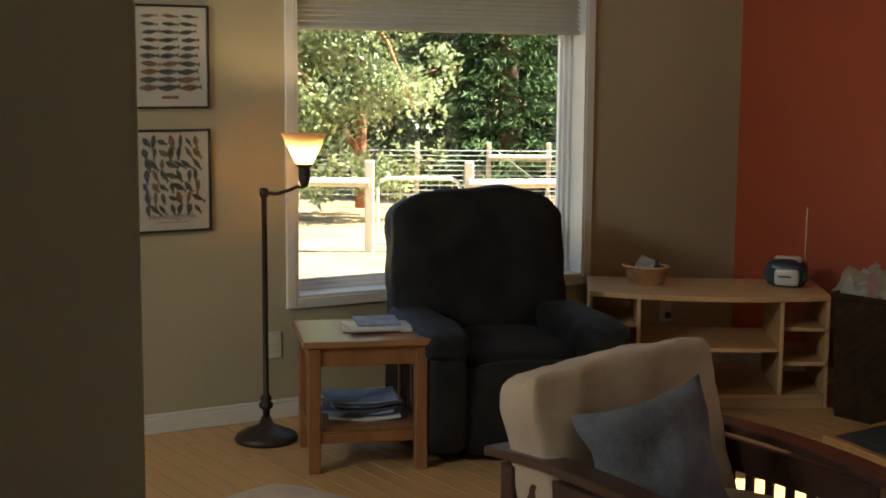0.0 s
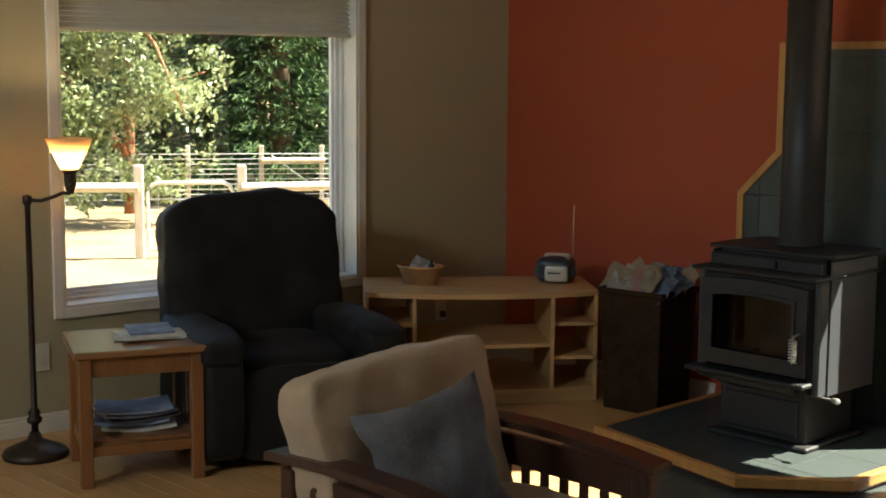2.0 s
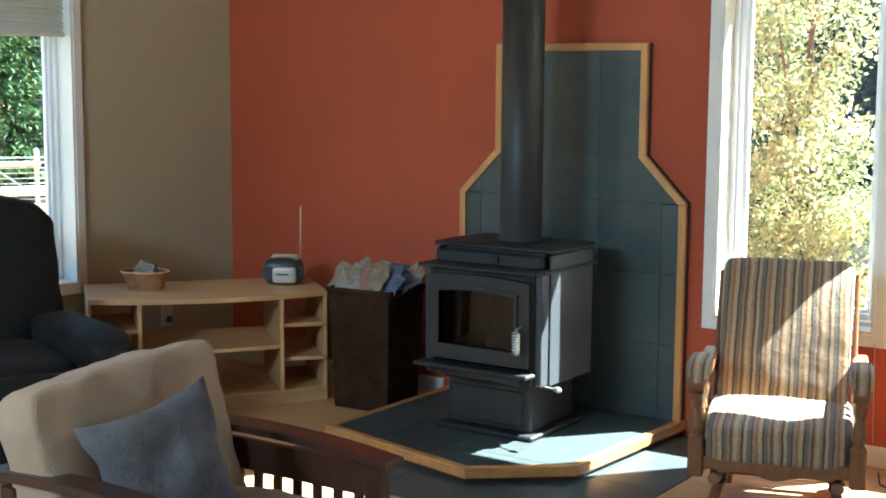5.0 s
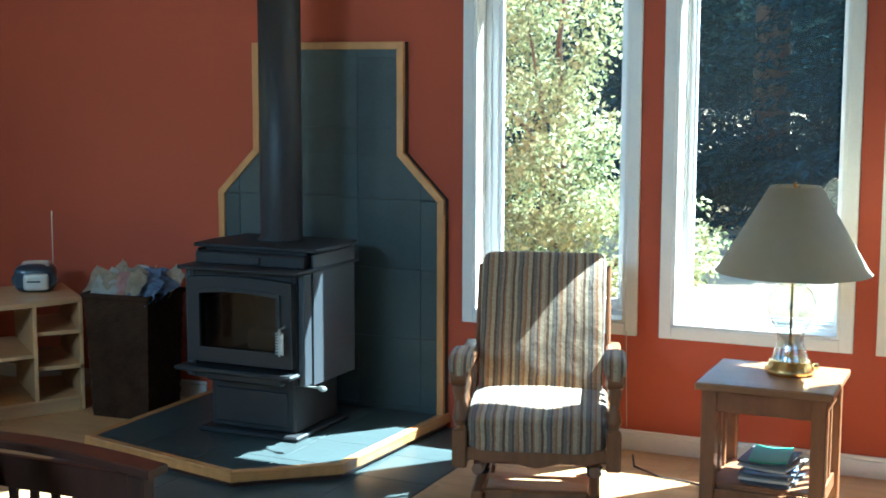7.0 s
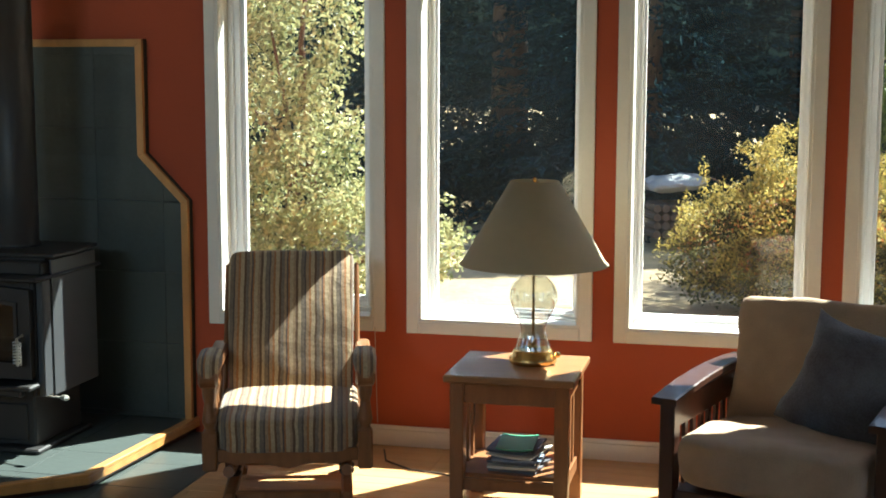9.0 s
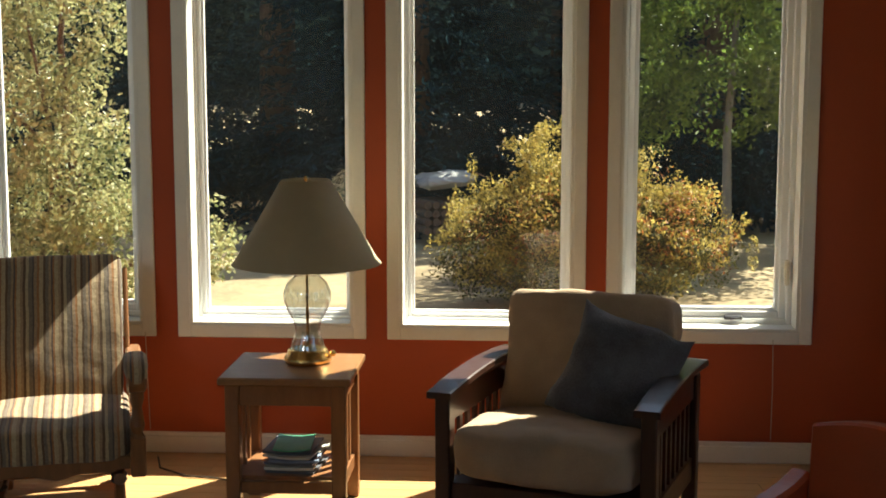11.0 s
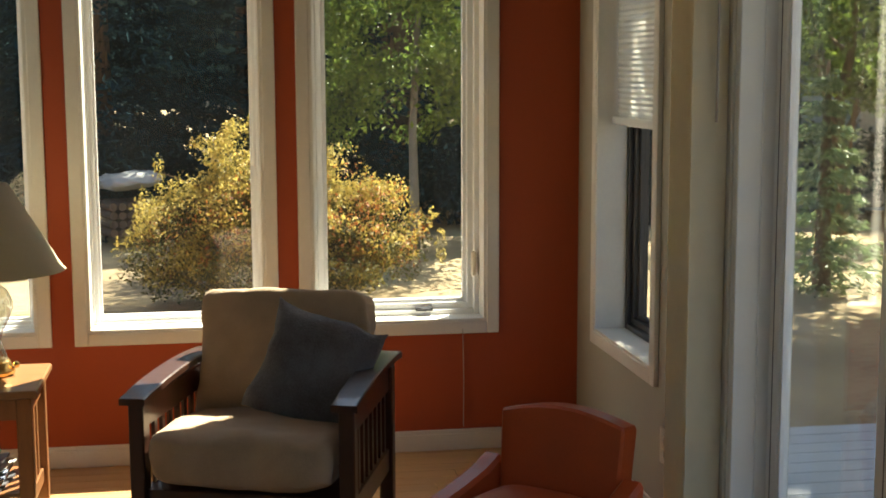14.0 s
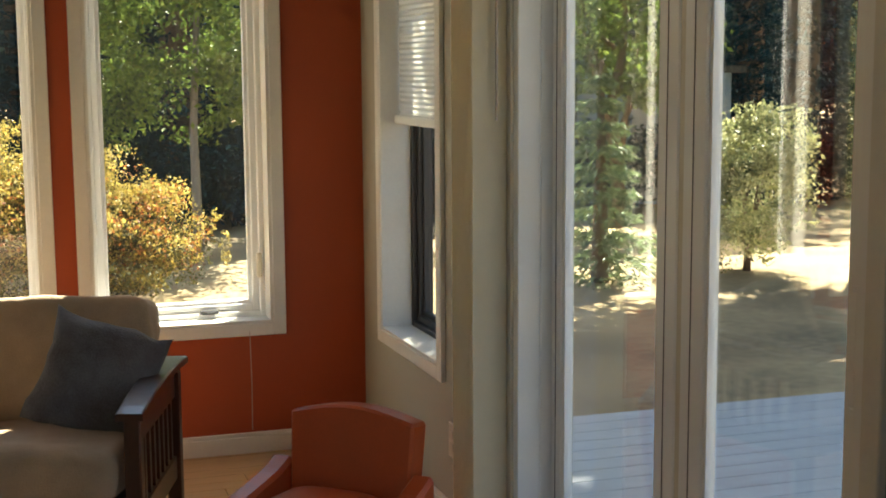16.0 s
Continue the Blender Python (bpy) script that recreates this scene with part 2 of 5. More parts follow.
M["post"] = mat("weathered fence wood", (0.5, 0.44, 0.35), 0.85, vary=0.25, scale=4, fine=50, bump=0.3, stretch=(6, 6, 1))
M["galv"] = mat("galvanised steel", (0.6, 0.61, 0.6), 0.4, 0.6, vary=0.1)
M["bark"] = mat("brown bark", (0.13, 0.085, 0.055), 0.95, vary=0.4, scale=6, fine=40, bump=0.8, stretch=(4, 4, 1))
M["madronebark"] = mat("peeling orange bark", (0.34, 0.13, 0.06), 0.7, vary=0.4, scale=5, fine=30, bump=0.5, stretch=(3, 3, 1))
M["palebark"] = mat("pale grey bark", (0.18, 0.175, 0.16), 0.9, vary=0.3, scale=6, fine=40, bump=0.5)
M["leafmadrone"] = leaf_mat("broad evergreen leaf", (0.05, 0.085, 0.025), (0.36, 0.42, 0.2), 0.25, 0.28, 0.6)
M["leafshrub"] = leaf_mat("shrub leaf", (0.06, 0.09, 0.03), (0.46, 0.46, 0.22), 0.45, 0.45, 0.4, 3.0)
M["leaftree"] = leaf_mat("broadleaf leaf", (0.02, 0.045, 0.01), (0.2, 0.28, 0.055), 0.45)
M["leafgold"] = leaf_mat("golden autumn leaf", (0.1, 0.1, 0.026), (0.64, 0.51, 0.13), 0.4, 0.5, 0.4, 4.0)
M["leafrusset"] = leaf_mat("russet autumn leaf", (0.13, 0.045, 0.015), (0.42, 0.16, 0.04), 0.35, 0.5, 0.4, 4.0)
# Dark tint puts the golden bush's inner and lower shade into the leaf colour.
M["leafcoreshade"] = leaf_mat("inner leaf in shade colour", (0.02, 0.03, 0.008), (0.11, 0.1, 0.03), 0.15, 0.7, 0.2)
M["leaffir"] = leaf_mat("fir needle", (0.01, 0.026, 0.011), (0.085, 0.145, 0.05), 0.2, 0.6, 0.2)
# Fir needle again, with the wood's shade and bluish haze put into its colour.
M["leafwoodshade"] = leaf_mat("fir needle in shade colour", (0.006, 0.018, 0.021), (0.015, 0.037, 0.042), 0.08, 0.95, 0.03)
M["leafpale"] = leaf_mat("pale sapling needle", (0.05, 0.1, 0.04), (0.3, 0.4, 0.18), 0.3)
M["farwood"] = mat("far dark woods", (0.02, 0.035, 0.022), 0.95, vary=0.6, scale=0.5, fine=4, bump=0.0)
M["bluewall"] = mat("blue-grey siding", (0.2, 0.27, 0.36), 0.8, vary=0.1)
M["tarp"] = mat("pale tarpaulin", (0.36, 0.36, 0.35), 0.6, vary=0.15)
M["rubber"] = mat("dark hardware", (0.03, 0.03, 0.03), 0.5)


# ---- building blocks ----
def thing(name, x, y, z, rz, label, category, group="", kind=""):
    ob = new(name)
    ob.empty_display_size = 0.1
    ob.matrix_world = pose(x, y, z, 0, 0, rz)
    return tagged(ob, label, category, group, kind)


def part(name, bm, material, parent=None, label="", smooth=False):
    me = bpy.data.meshes.new(name)
    bm.to_mesh(me)
    bm.free()
    me.materials.append(M[material])
    if smooth:
        me.shade_smooth()
    ob = new(name, me)
    if parent is not None:
        ob.parent = parent
    if label:
        ob["label"] = label
    return ob


def box(x0, x1, y0, y1, z0, z1, bevel=0.0, seg=1):
    bm = bmesh.new()
    bmesh.ops.create_cube(bm, size=1, matrix=Matrix.Translation(((x0 + x1) / 2, (y0 + y1) / 2, (z0 + z1) / 2)) @ Matrix.Diagonal((abs(x1 - x0), abs(y1 - y0), abs(z1 - z0), 1)))
    if bevel:
        bmesh.ops.bevel(bm, geom=bm.edges[:], offset=bevel, segments=seg, affect="EDGES", profile=0.5)
    return bm


def turned(profile, n=28, cx=0.0, cy=0.0, caps=True):
    """A turned solid from (radius, height) pairs."""
    bm = bmesh.new()
    rings = []
    for r, z in profile:
        rings.append([bm.verts.new((cx + r * math.cos(2 * math.pi * i / n), cy + r * math.sin(2 * math.pi * i / n), z)) for i in range(n)])
    for a, b in zip(rings, rings[1:]):
        for i in range(n):
            bm.faces.new((a[i], a[(i + 1) % n], b[(i + 1) % n], b[i]))
    if caps:
        bm.faces.new(rings[0][::-1])
        bm.faces.new(rings[-1])
    return bm


def prism(points, z0, z1, bevel=0.0):
    """A plate with a polygon outline (x, y), from z0 to z1."""
    bm = bmesh.new()
    lo = [bm.verts.new((x, y, z0)) for x, y in points]
    hi = [bm.verts.new((x, y, z1)) for x, y in points]
    bm.faces.new(lo[::-1])
    bm.faces.new(hi)
    k = len(points)
    for i in range(k):
        bm.faces.new((lo[i], lo[(i + 1) % k], hi[(i + 1) % k], hi[i]))
    bmesh.ops.recalc_face_normals(bm, faces=bm.faces[:])
    if bevel:
        bmesh.ops.bevel(bm, geom=bm.edges[:], offset=bevel, segments=1, affect="EDGES", profile=0.5)
    return bm


def moved(bm, m):
    bm.transform(m)
    return bm


def joined(*bms):
    out = bmesh.new()
    for b in bms:
        me = bpy.data.meshes.new("scrap")
        b.to_mesh(me)
        out.from_mesh(me)
        bpy.data.meshes.remove(me)
        b.free()
    return out


def rod(points, r, n=10):
    """A round bar that follows the points."""
    bm = bmesh.new()
    pts = [Vector(p) for p in points]
    rings = []
    for i, p in enumerate(pts):
        d = (pts[min(i + 1, len(pts) - 1)] - pts[max(i - 1, 0)]).normalized()
        side = d.cross(Vector((0, 0, 1)) if abs(d.z) < 0.9 else Vector((1, 0, 0))).normalized()
        up = side.cross(d)
        rr = r[i] if isinstance(r, (list, tuple)) else r
        rings.append([bm.verts.new(p + rr * (math.cos(2 * math.pi * k / n) * side + math.sin(2 * math.pi * k / n) * up)) for k in range(n)])
    for a, b in zip(rings, rings[1:]):
        for k in range(n):
            bm.faces.new((a[k], a[(k + 1) % n], b[(k + 1) % n], b[k]))
    bm.faces.new(rings[0][::-1])
    bm.faces.new(rings[-1])
    bmesh.ops.recalc_face_normals(bm, faces=bm.faces[:])
    return bm


def cushion(sx, sy, sz, puff=0.25, crumple=0.008, cuts=10, seed=0.0, power=5.0):
    """A stuffed block, centred, rounded at its edges and a little uneven."""
    bm = bmesh.new()
    bmesh.ops.create_cube(bm, size=2)
    bmesh.ops.subdivide_edges(bm, edges=bm.edges[:], cuts=cuts, use_grid_fill=True)
    for v in bm.verts:
        p = v.co.copy()
        r = (abs(p.x) ** power + abs(p.y) ** power + abs(p.z) ** power) ** (1 / power)
        q = p / r
        q.z *= 1 + puff * (1 - q.x * q.x) * (1 - q.y * q.y)
        w = Vector((q.x * sx / 2, q.y * sy / 2, q.z * sz / 2))
        nz = noise.noise_vector(w * 7 + Vector((seed, seed * 1.7, 0))) + 0.5 * noise.noise_vector(w * 18 + Vector((0, seed, 3)))
        v.co = w + nz * crumple
    return bm


def throw_pillow(s, t, seed=0.0):
    """A square pillow with pinched corners, standing in the x-z plane."""
    bm = bmesh.new()
    bmesh.ops.create_cube(bm, size=2)
    bmesh.ops.subdivide_edges(bm, edges=bm.edges[:], cuts=13, use_grid_fill=True)
    for v in bm.verts:
        x, y, z = v.co
        e = (1 - abs(x) ** 2.6) * (1 - abs(z) ** 2.6)
        pull = 1 - 0.1 * (1 - abs(z) ** 2) * abs(x) ** 3
        pull2 = 1 - 0.1 * (1 - abs(x) ** 2) * abs(z) ** 3
        th = t * (0.05 + 0.95 * max(e, 0) ** 0.55)
        w = Vector((x * pull * s / 2, y * th / 2, z * pull2 * s / 2))
        v.co = w + noise.noise_vector(w * 8 + Vector((seed, 0, seed))) * 0.02 + noise.noise_vector(w * 22 + Vector((seed, 5, 0))) * 0.008
    return bm


# ---- walls, floor, ceiling ----
# Watts of the added fill lamps in the south wall.
SOUTH_W = 14.5
CEIL, THICK = 5.2, 0.18
NORTH = pose(0, 5.3, 0)
WEST = Matrix.Translation((-5.0, 5.3, 0)) @ Matrix.Rotation(radians(85.0), 4, "Z")
EAST = Matrix.Translation((1.41, 0, 0)) @ Matrix.Rotation(radians(-90), 4, "Z")


def wall(name, frame_m, x0, x1, openings, material, label, z1=CEIL, depth=THICK):
    """A wall along local x, inner face at y = 0, with openings (x0, x1, [(z0, z1), ...]) cut through."""
    bms, x = [], x0
    for a, b, holes in sorted(openings):
        if a - x > 0.001:
            bms.append(box(x, a, 0, depth, 0, z1))
        z = 0.0
        for h0, h1 in holes:
            if h0 > z:
                bms.append(box(a, b, 0, depth, z, h0))
            z = h1
        bms.append(box(a, b, 0, depth, z, z1))
        x = b
    bms.append(box(x, x1, 0, depth, 0, z1))
    ob = part(name, joined(*bms), material)
    ob.matrix_world = frame_m
    return tagged(ob, label, "wall", kind="structure")


TOP = 2.0
TOPS = (2.0, 2.1, 2.3, 2.72)
W = [(-2.245, -1.57, 1), (-1.378, -0.718, 0), (-0.533, 0.15, 0), (0.33, 1.03, 1)]
wall("wall_north", NORTH, -5.35, 1.41, [(-2.38, W[0][0], [(4.5, 4.8)]), (W[0][0], -2.06, [(0.53, TOP), (2.4, 3.15), (4.5, 4.8)]), (-2.06, W[0][1], [(0.53, TOP), (2.4, 3.15)])] + [(a, b, [(0.53, t)]) for (a, b, _), t in zip(W[1:], TOPS[1:])], "red", "terracotta red painted wall with four tall windows")
wall("wall_west", WEST, -5.6, 0.0, [(-2.515, -0.985, [(0.53, TOP)])], "beige", "taupe painted wall with a picture window")
DOOR0, DOOR1, DOORTOP = 1.935, 3.6, 2.05
wall("wall_east", EAST, -5.48, 2.7, [(-4.995, -4.3, [(0.53, TOP)]), (-DOOR1, -DOOR0, [(0.0, DOORTOP)])], "grey", "grey-beige painted wall beside the sliding door")
wall("wall_south", pose(0, -2.5, 0, 0, 0, 180), -1.7, 5.8, [(-1.1, 1.3, [(2.6, 3.2)]), (2.3, 3.7, [(2.6, 3.2)])], "beige", "plain taupe painted wall with two openings added for fill lamps")
part_near = part("wall_partition", box(-2.0, -1.86, -2.5, 0.745, 0, CEIL, 0.006), "beige")
tagged(part_near, "taupe painted end of a partition wall", "wall", kind="structure")
ceil = part("ceiling", box(-5.8, 1.7, -2.7, 5.5, CEIL, CEIL + 0.12), "ceiling")
tagged(ceil, "high pale wooden ceiling", "ceiling", kind="structure")
floor = part("floor", box(-5.7, 1.55, -2.6, 5.4, -0.12, -0.014), "gap")
tagged(floor, "honey-coloured maple strip floor", "floor", kind="structure")


def window(name, frame_m, x0, x1, z0, z1, bar, glass_y, label, frame_mat="vinyl", trim=0.05, casement=False, pane_mat="pane"):
    """A window in an opening: casing on the wall, jamb boards, a stepped frame and one pane."""
    ob = new(name)
    ob.matrix_world = frame_m
    tagged(ob, label, "window", kind="structure")
    t, p = trim, 0.018
    part("casing", box(x0 - t, x0, -p, 0, z0 - t, z1 + t, 0.003), "white", ob)
    part("casing", box(x1, x1 + t, -p, 0, z0 - t, z1 + t, 0.003), "white", ob)
    part("casing", box(x0, x1, -p, 0, z1, z1 + t, 0.003), "white", ob)
    part("casing", box(x0, x1, -p, 0, z0 - t, z0, 0.003), "white", ob)
    j = 0.012
    part("jamb", box(x0, x0 + j, -p + 0.004, glass_y - 0.03, z0, z1), "white", ob)
    part("jamb", box(x1 - j, x1, -p + 0.004, glass_y - 0.03, z0, z1), "white", ob)
    part("jamb", box(x0 + j, x1 - j, -p + 0.004, glass_y - 0.03, z1 - j, z1), "white", ob)
    part("sill", box(x0 + j, x1 - j, -p + 0.004, glass_y - 0.03, z0, z0 + j, 0.002), "white", ob)
    for k, (w, ya, yb) in enumerate(((bar * 0.45, -0.03, 0.05), (bar * 0.8, -0.012, 0.045), (bar, 0.004, 0.03))):
        fr = joined(box(x0, x0 + w, glass_y + ya, glass_y + yb, z0, z1, 0.003), box(x1 - w, x1, glass_y + ya, glass_y + yb, z0, z1, 0.003),
                    box(x0 + w, x1 - w, glass_y + ya, glass_y + yb, z0, z0 + w, 0.003), box(x0 + w, x1 - w, glass_y + ya, glass_y + yb, z1 - w, z1, 0.003))
        part("window_frame" if k == 0 else "sash" if k == 1 else "bead", fr, frame_mat, ob)
    w = bar - 0.006
    pane = part("pane", box(x0 + w, x1 - w, glass_y + 0.012, glass_y + 0.017, z0 + w, z1 - w), pane_mat, ob)
    pane.visible_shadow = False
    if casement:
        xm = x1 - bar - 0.2
        part("crank", joined(box(xm, xm + 0.07, glass_y - 0.045, glass_y - 0.02, z0 + 0.03, z0 + 0.045, 0.003), box(xm + 0.02, xm + 0.06, glass_y - 0.055, glass_y - 0.045, z0 + 0.034, z0 + 0.042, 0.002)), "bronze", ob, "small folded crank handle")
        part("latch", box(x1 - bar * 0.6, x1 - bar * 0.35, glass_y - 0.05, glass_y - 0.028, z0 + 0.17, z0 + 0.27, 0.004), "plate", ob)
    return ob


for i, (a, b, case) in enumerate(W):
    window(f"window_{i + 1}", NORTH, a, b, 0.53, TOPS[i], 0.075 if case else 0.047, 0.12, "tall white casement window" if case else "tall white fixed window", casement=bool(case), pane_mat="dusty")
window("window_5", WEST, -2.515, -0.985, 0.53, TOP, 0.06, 0.125, "large white picture window with a raised blind", trim=0.045)
window("window_6", EAST, -4.995, -4.3, 0.53, TOP, 0.07, 0.135, "white side window with a half-lowered pleated shade", "bronze", casement=True)
# Unseen opening, added and aimed so a sun patch lands on the recliner arm.
window("window_8", NORTH, -2.38, -2.06, 4.5, 4.8, 0.03, 0.12, "small unseen window added high up for a sun patch")
window("window_7", NORTH, W[0][0], W[0][1], 2.4, 3.15, 0.047, 0.12, "small white upper window")

# added fill lamps in two made-up openings of the far wall, out of view
for watts, xa, xb in ((SOUTH_W * 0.04, -1.3, 1.1), (SOUTH_W, -3.7, -2.3)):
    fill_data = bpy.data.lights.new("added_fill_lamp", "AREA")
    fill_data.shape, fill_data.size, fill_data.size_y = "RECTANGLE", xb - xa, 0.58
    fill_data.energy, fill_data.color = watts, (0.82, 0.91, 1.0)
    new("added_fill_lamp", fill_data).matrix_world = look(((xa + xb) / 2, -2.56, 2.9), ((xa + xb) / 2, 0, 2.6))

# baseboards
for nm, m, a, b in (("baseboard", NORTH, -5.0, -3.62), ("baseboard", NORTH, -2.3, 1.39), ("baseboard", WEST, -5.5, -0.02), ("baseboard", EAST, -5.28, -3.6)):
    bb = part(nm, joined(box(a, b, -0.014, 0, 0, 0.068, 0.003), box(a, b, -0.009, 0, 0.068, 0.085, 0.003)), "white")
    bb.matrix_world = m
    tagged(bb, "white painted baseboard along the wall", "baseboard", kind="structure")

# raised blind in the picture window
blind = new("window_blind")
blind.matrix_world = WEST
tagged(blind, "ivory slatted blind drawn up to the window's top", "blind")
for k in range(11):
    z = 1.73 + k * 0.022
    part("slat", moved(box(-2.495, -1.005, -0.026, 0.026, -0.0015, 0.0015), pose(0, 0.045, z, 34 + 5 * math.sin(k * 2.1), 0, 0)), "blind", blind)
part("bottom_rail", box(-2.497, -1.003, 0.018, 0.072, 1.7, 1.716, 0.004), "blind", blind)
part("head_rail", box(-2.5, -1.0, 0.01, 0.08, 1.975, 1.998, 0.003), "blind", blind)

# pleated shade in the side window
shade = new("pleated_shade")
shade.matrix_world = EAST
tagged(shade, "white pleated shade lowered halfway in the side window", "window shade")
bm = bmesh.new()
zs = [1.36 + 0.01 * k for k in range(64)]
va = [[bm.verts.new((x, 0.062 + (0.003 if k % 2 else -0.002), z)) for x in (-4.975, -4.32)] for k, z in enumerate(zs)]
for p, q in zip(va, va[1:]):
    bm.faces.new((p[0], p[1], q[1], q[0]))
bmesh.ops.solidify(bm, geom=bm.faces[:], thickness=0.004)
part("pleats", bm, "cell", shade)
part("bottom_rail", box(-4.978, -4.317, 0.04, 0.085, 1.325, 1.36, 0.006), "cell", shade)

# wall plates
def wall_plate(m, x, z, label, switch=False):
    ob = new("wall_outlet")
    ob.matrix_world = m @ pose(x, 0, z)
    tagged(ob, label, "outlet")
    part("plate", box(-0.036, 0.036, -0.007, 0, -0.06, 0.06, 0.003), "plate", ob)
    for dz in (-0.022, 0.022):
        part("socket", box(-0.016, 0.016, -0.0095, -0.007, dz - 0.014, dz + 0.014, 0.003), "plate", ob)
    return ob


wall_plate(WEST, -2.62, 0.33, "ivory wall outlet beside the floor lamp")
o = wall_plate(WEST, -0.452, 0.31, "ivory wall outlet with a dark plug")
part("plug", box(-0.014, 0.014, -0.035, -0.0095, -0.04, -0.008, 0.005), "rubber", o, "dark plug")
wall_plate(EAST, -4.17, 0.3, "ivory wall outlet on the side wall")

# ---- sliding glass door ----
door = new("door_1")
door.matrix_world = EAST
tagged(door, "white framed sliding glass door to the deck", "sliding door", kind="structure")
a, b = -DOOR1, -DOOR0
part("casing", box(a - 0.055, a, -0.018, 0, 0, DOORTOP + 0.05, 0.003), "white", door)
part("casing", box(b, b + 0.055, -0.018, 0, 0, DOORTOP + 0.05, 0.003), "white", door)
part("casing", box(a, b, -0.018, 0, DOORTOP, DOORTOP + 0.05, 0.003), "white", door)
for x0, x1 in ((a, a + 0.035), (b - 0.035, b)):
    part("jamb", joined(box(x0, x1, -0.01, 0.06, 0, DOORTOP, 0.003), box(x0 + (0.008 if x0 == a else 0), x1 - (0 if x0 == a else 0.008), 0.06, 0.16, 0, DOORTOP, 0.003)), "vinyl", door)
part("threshold", box(a + 0.035, b - 0.035, 0.0, 0.17, -0.01, 0.03, 0.003), "vinyl", door)
part("head", box(a + 0.035, b - 0.035, 0.0, 0.16, DOORTOP - 0.035, DOORTOP, 0.003), "vinyl", door)


def door_panel(x0, x1, y, st, st2):
    pn = part("sliding_panel", joined(box(x0, x0 + st, y, y + 0.04, 0.03, DOORTOP - 0.035, 0.004), box(x1 - st2, x1, y, y + 0.04, 0.03, DOORTOP - 0.035, 0.004),
                                      box(x0 + st, x1 - st2, y, y + 0.04, 0.03, 0.13, 0.004), box(x0 + st, x1 - st2, y, y + 0.04, DOORTOP - 0.11, DOORTOP - 0.035, 0.004)), "vinyl", door)
    for xa, xb in ((x0 + st, x0 + st + 0.012), (x1 - st2 - 0.012, x1 - st2)):
        part("glazing_bead", box(xa, xb, y + 0.008, y + 0.032, 0.13, DOORTOP - 0.11), "vinyl", pn)
    # Grey strip laid on the stile face; its colour draws a groove's shadow line.
    for xa in (x0 + st * 0.45, x1 - st2 * 0.55):
        part("stile_shadow_line", box(xa, xa + 0.004, y - 0.001, y + 0.002, 0.04, DOORTOP - 0.045), "steelgrey", pn)
    g = part("pane", box(x0 + st, x1 - st2, y + 0.017, y + 0.023, 0.13, DOORTOP - 0.11), "doorpane", pn)
    g.visible_shadow = False
    return pn


door_panel(a + 0.035, -2.82, 0.095, 0.066, 0.1)
pn = door_panel(-2.7, b - 0.035, 0.045, 0.1, 0.1)
part("interlock", box(-2.8195, -2.69, 0.1, 0.12, 0.03, DOORTOP - 0.035), "plate", door, "ivory interlock strip")
part("door_handle", joined(box(b - 0.1, b - 0.07, 0.02, 0.045, 0.92, 1.14, 0.006)), "vinyl", pn)

# vertical blind, drawn back beside the door
vb = new("vertical_blind")
vb.matrix_world = EAST
tagged(vb, "cream vertical blind drawn back beside the glass door", "blind")
part("head_rail", box(-4.0, -1.95, -0.09, -0.02, 2.14, 2.18, 0.004), "vane", vb)
for k in range(16):
    x = -3.62 - 0.012 * k
    part("vane", moved(box(-0.0012, 0.0012, -0.052, 0.052, 0.03, 2.14), pose(x, -0.075, 0, 0, 0, 1.5 * math.sin(k * 1.7))), "vane", vb)
part("wand", rod([(-3.6, -0.06, 2.14), (-3.602, -0.06, 1.385)], 0.004, 6), "whitecord", vb)


# ---- hearth, heat shield and stove ----
HX, HZ = -2.96, 0.065
hearth = thing("hearth", HX, 5.3, 0, 0, "raised slate hearth pad with a honey oak edge", "hearth")
outline = [(-0.6, 0.0), (-0.6, -0.975), (0.23, -1.165), (0.555, -0.89), (0.605, 0.0)]
inner = [(-0.565, 0.0), (-0.565, -0.947), (0.218, -1.126), (0.521, -0.872), (0.568, 0.0)]
# Dark colour here stands for the shadow under the overhanging oak edge.
part("base", prism([(x * 0.97, y * 0.98) for x, y in outline], 0.0, HZ - 0.038), "cherry", hearth, "recessed plinth coloured dark for the edge's shadow")
part("core", prism(outline, HZ - 0.038, HZ - 0.012), "oak", hearth)
for (p, q, r, s) in zip(outline, outline[1:], inner[1:], inner):
    part("edge_strip", prism([p, q, r, s], HZ - 0.012, HZ + 0.002, 0.002), "oak", hearth)


def clip_poly(poly, edge_a, edge_b):
    """Keeps the side to the left of the line a to b."""
    out = []
    side = lambda p: (edge_b[0] - edge_a[0]) * (p[1] - edge_a[1]) - (edge_b[1] - edge_a[1]) * (p[0] - edge_a[0])
    for p, q in zip(poly, poly[1:] + poly[:1]):
        sp, sq = side(p), side(q)
        if sp >= 0:
            out.append(p)
        if sp * sq < 0:
            f = sp / (sp - sq)
            out.append((p[0] + f * (q[0] - p[0]), p[1] + f * (q[1] - p[1])))
    return out


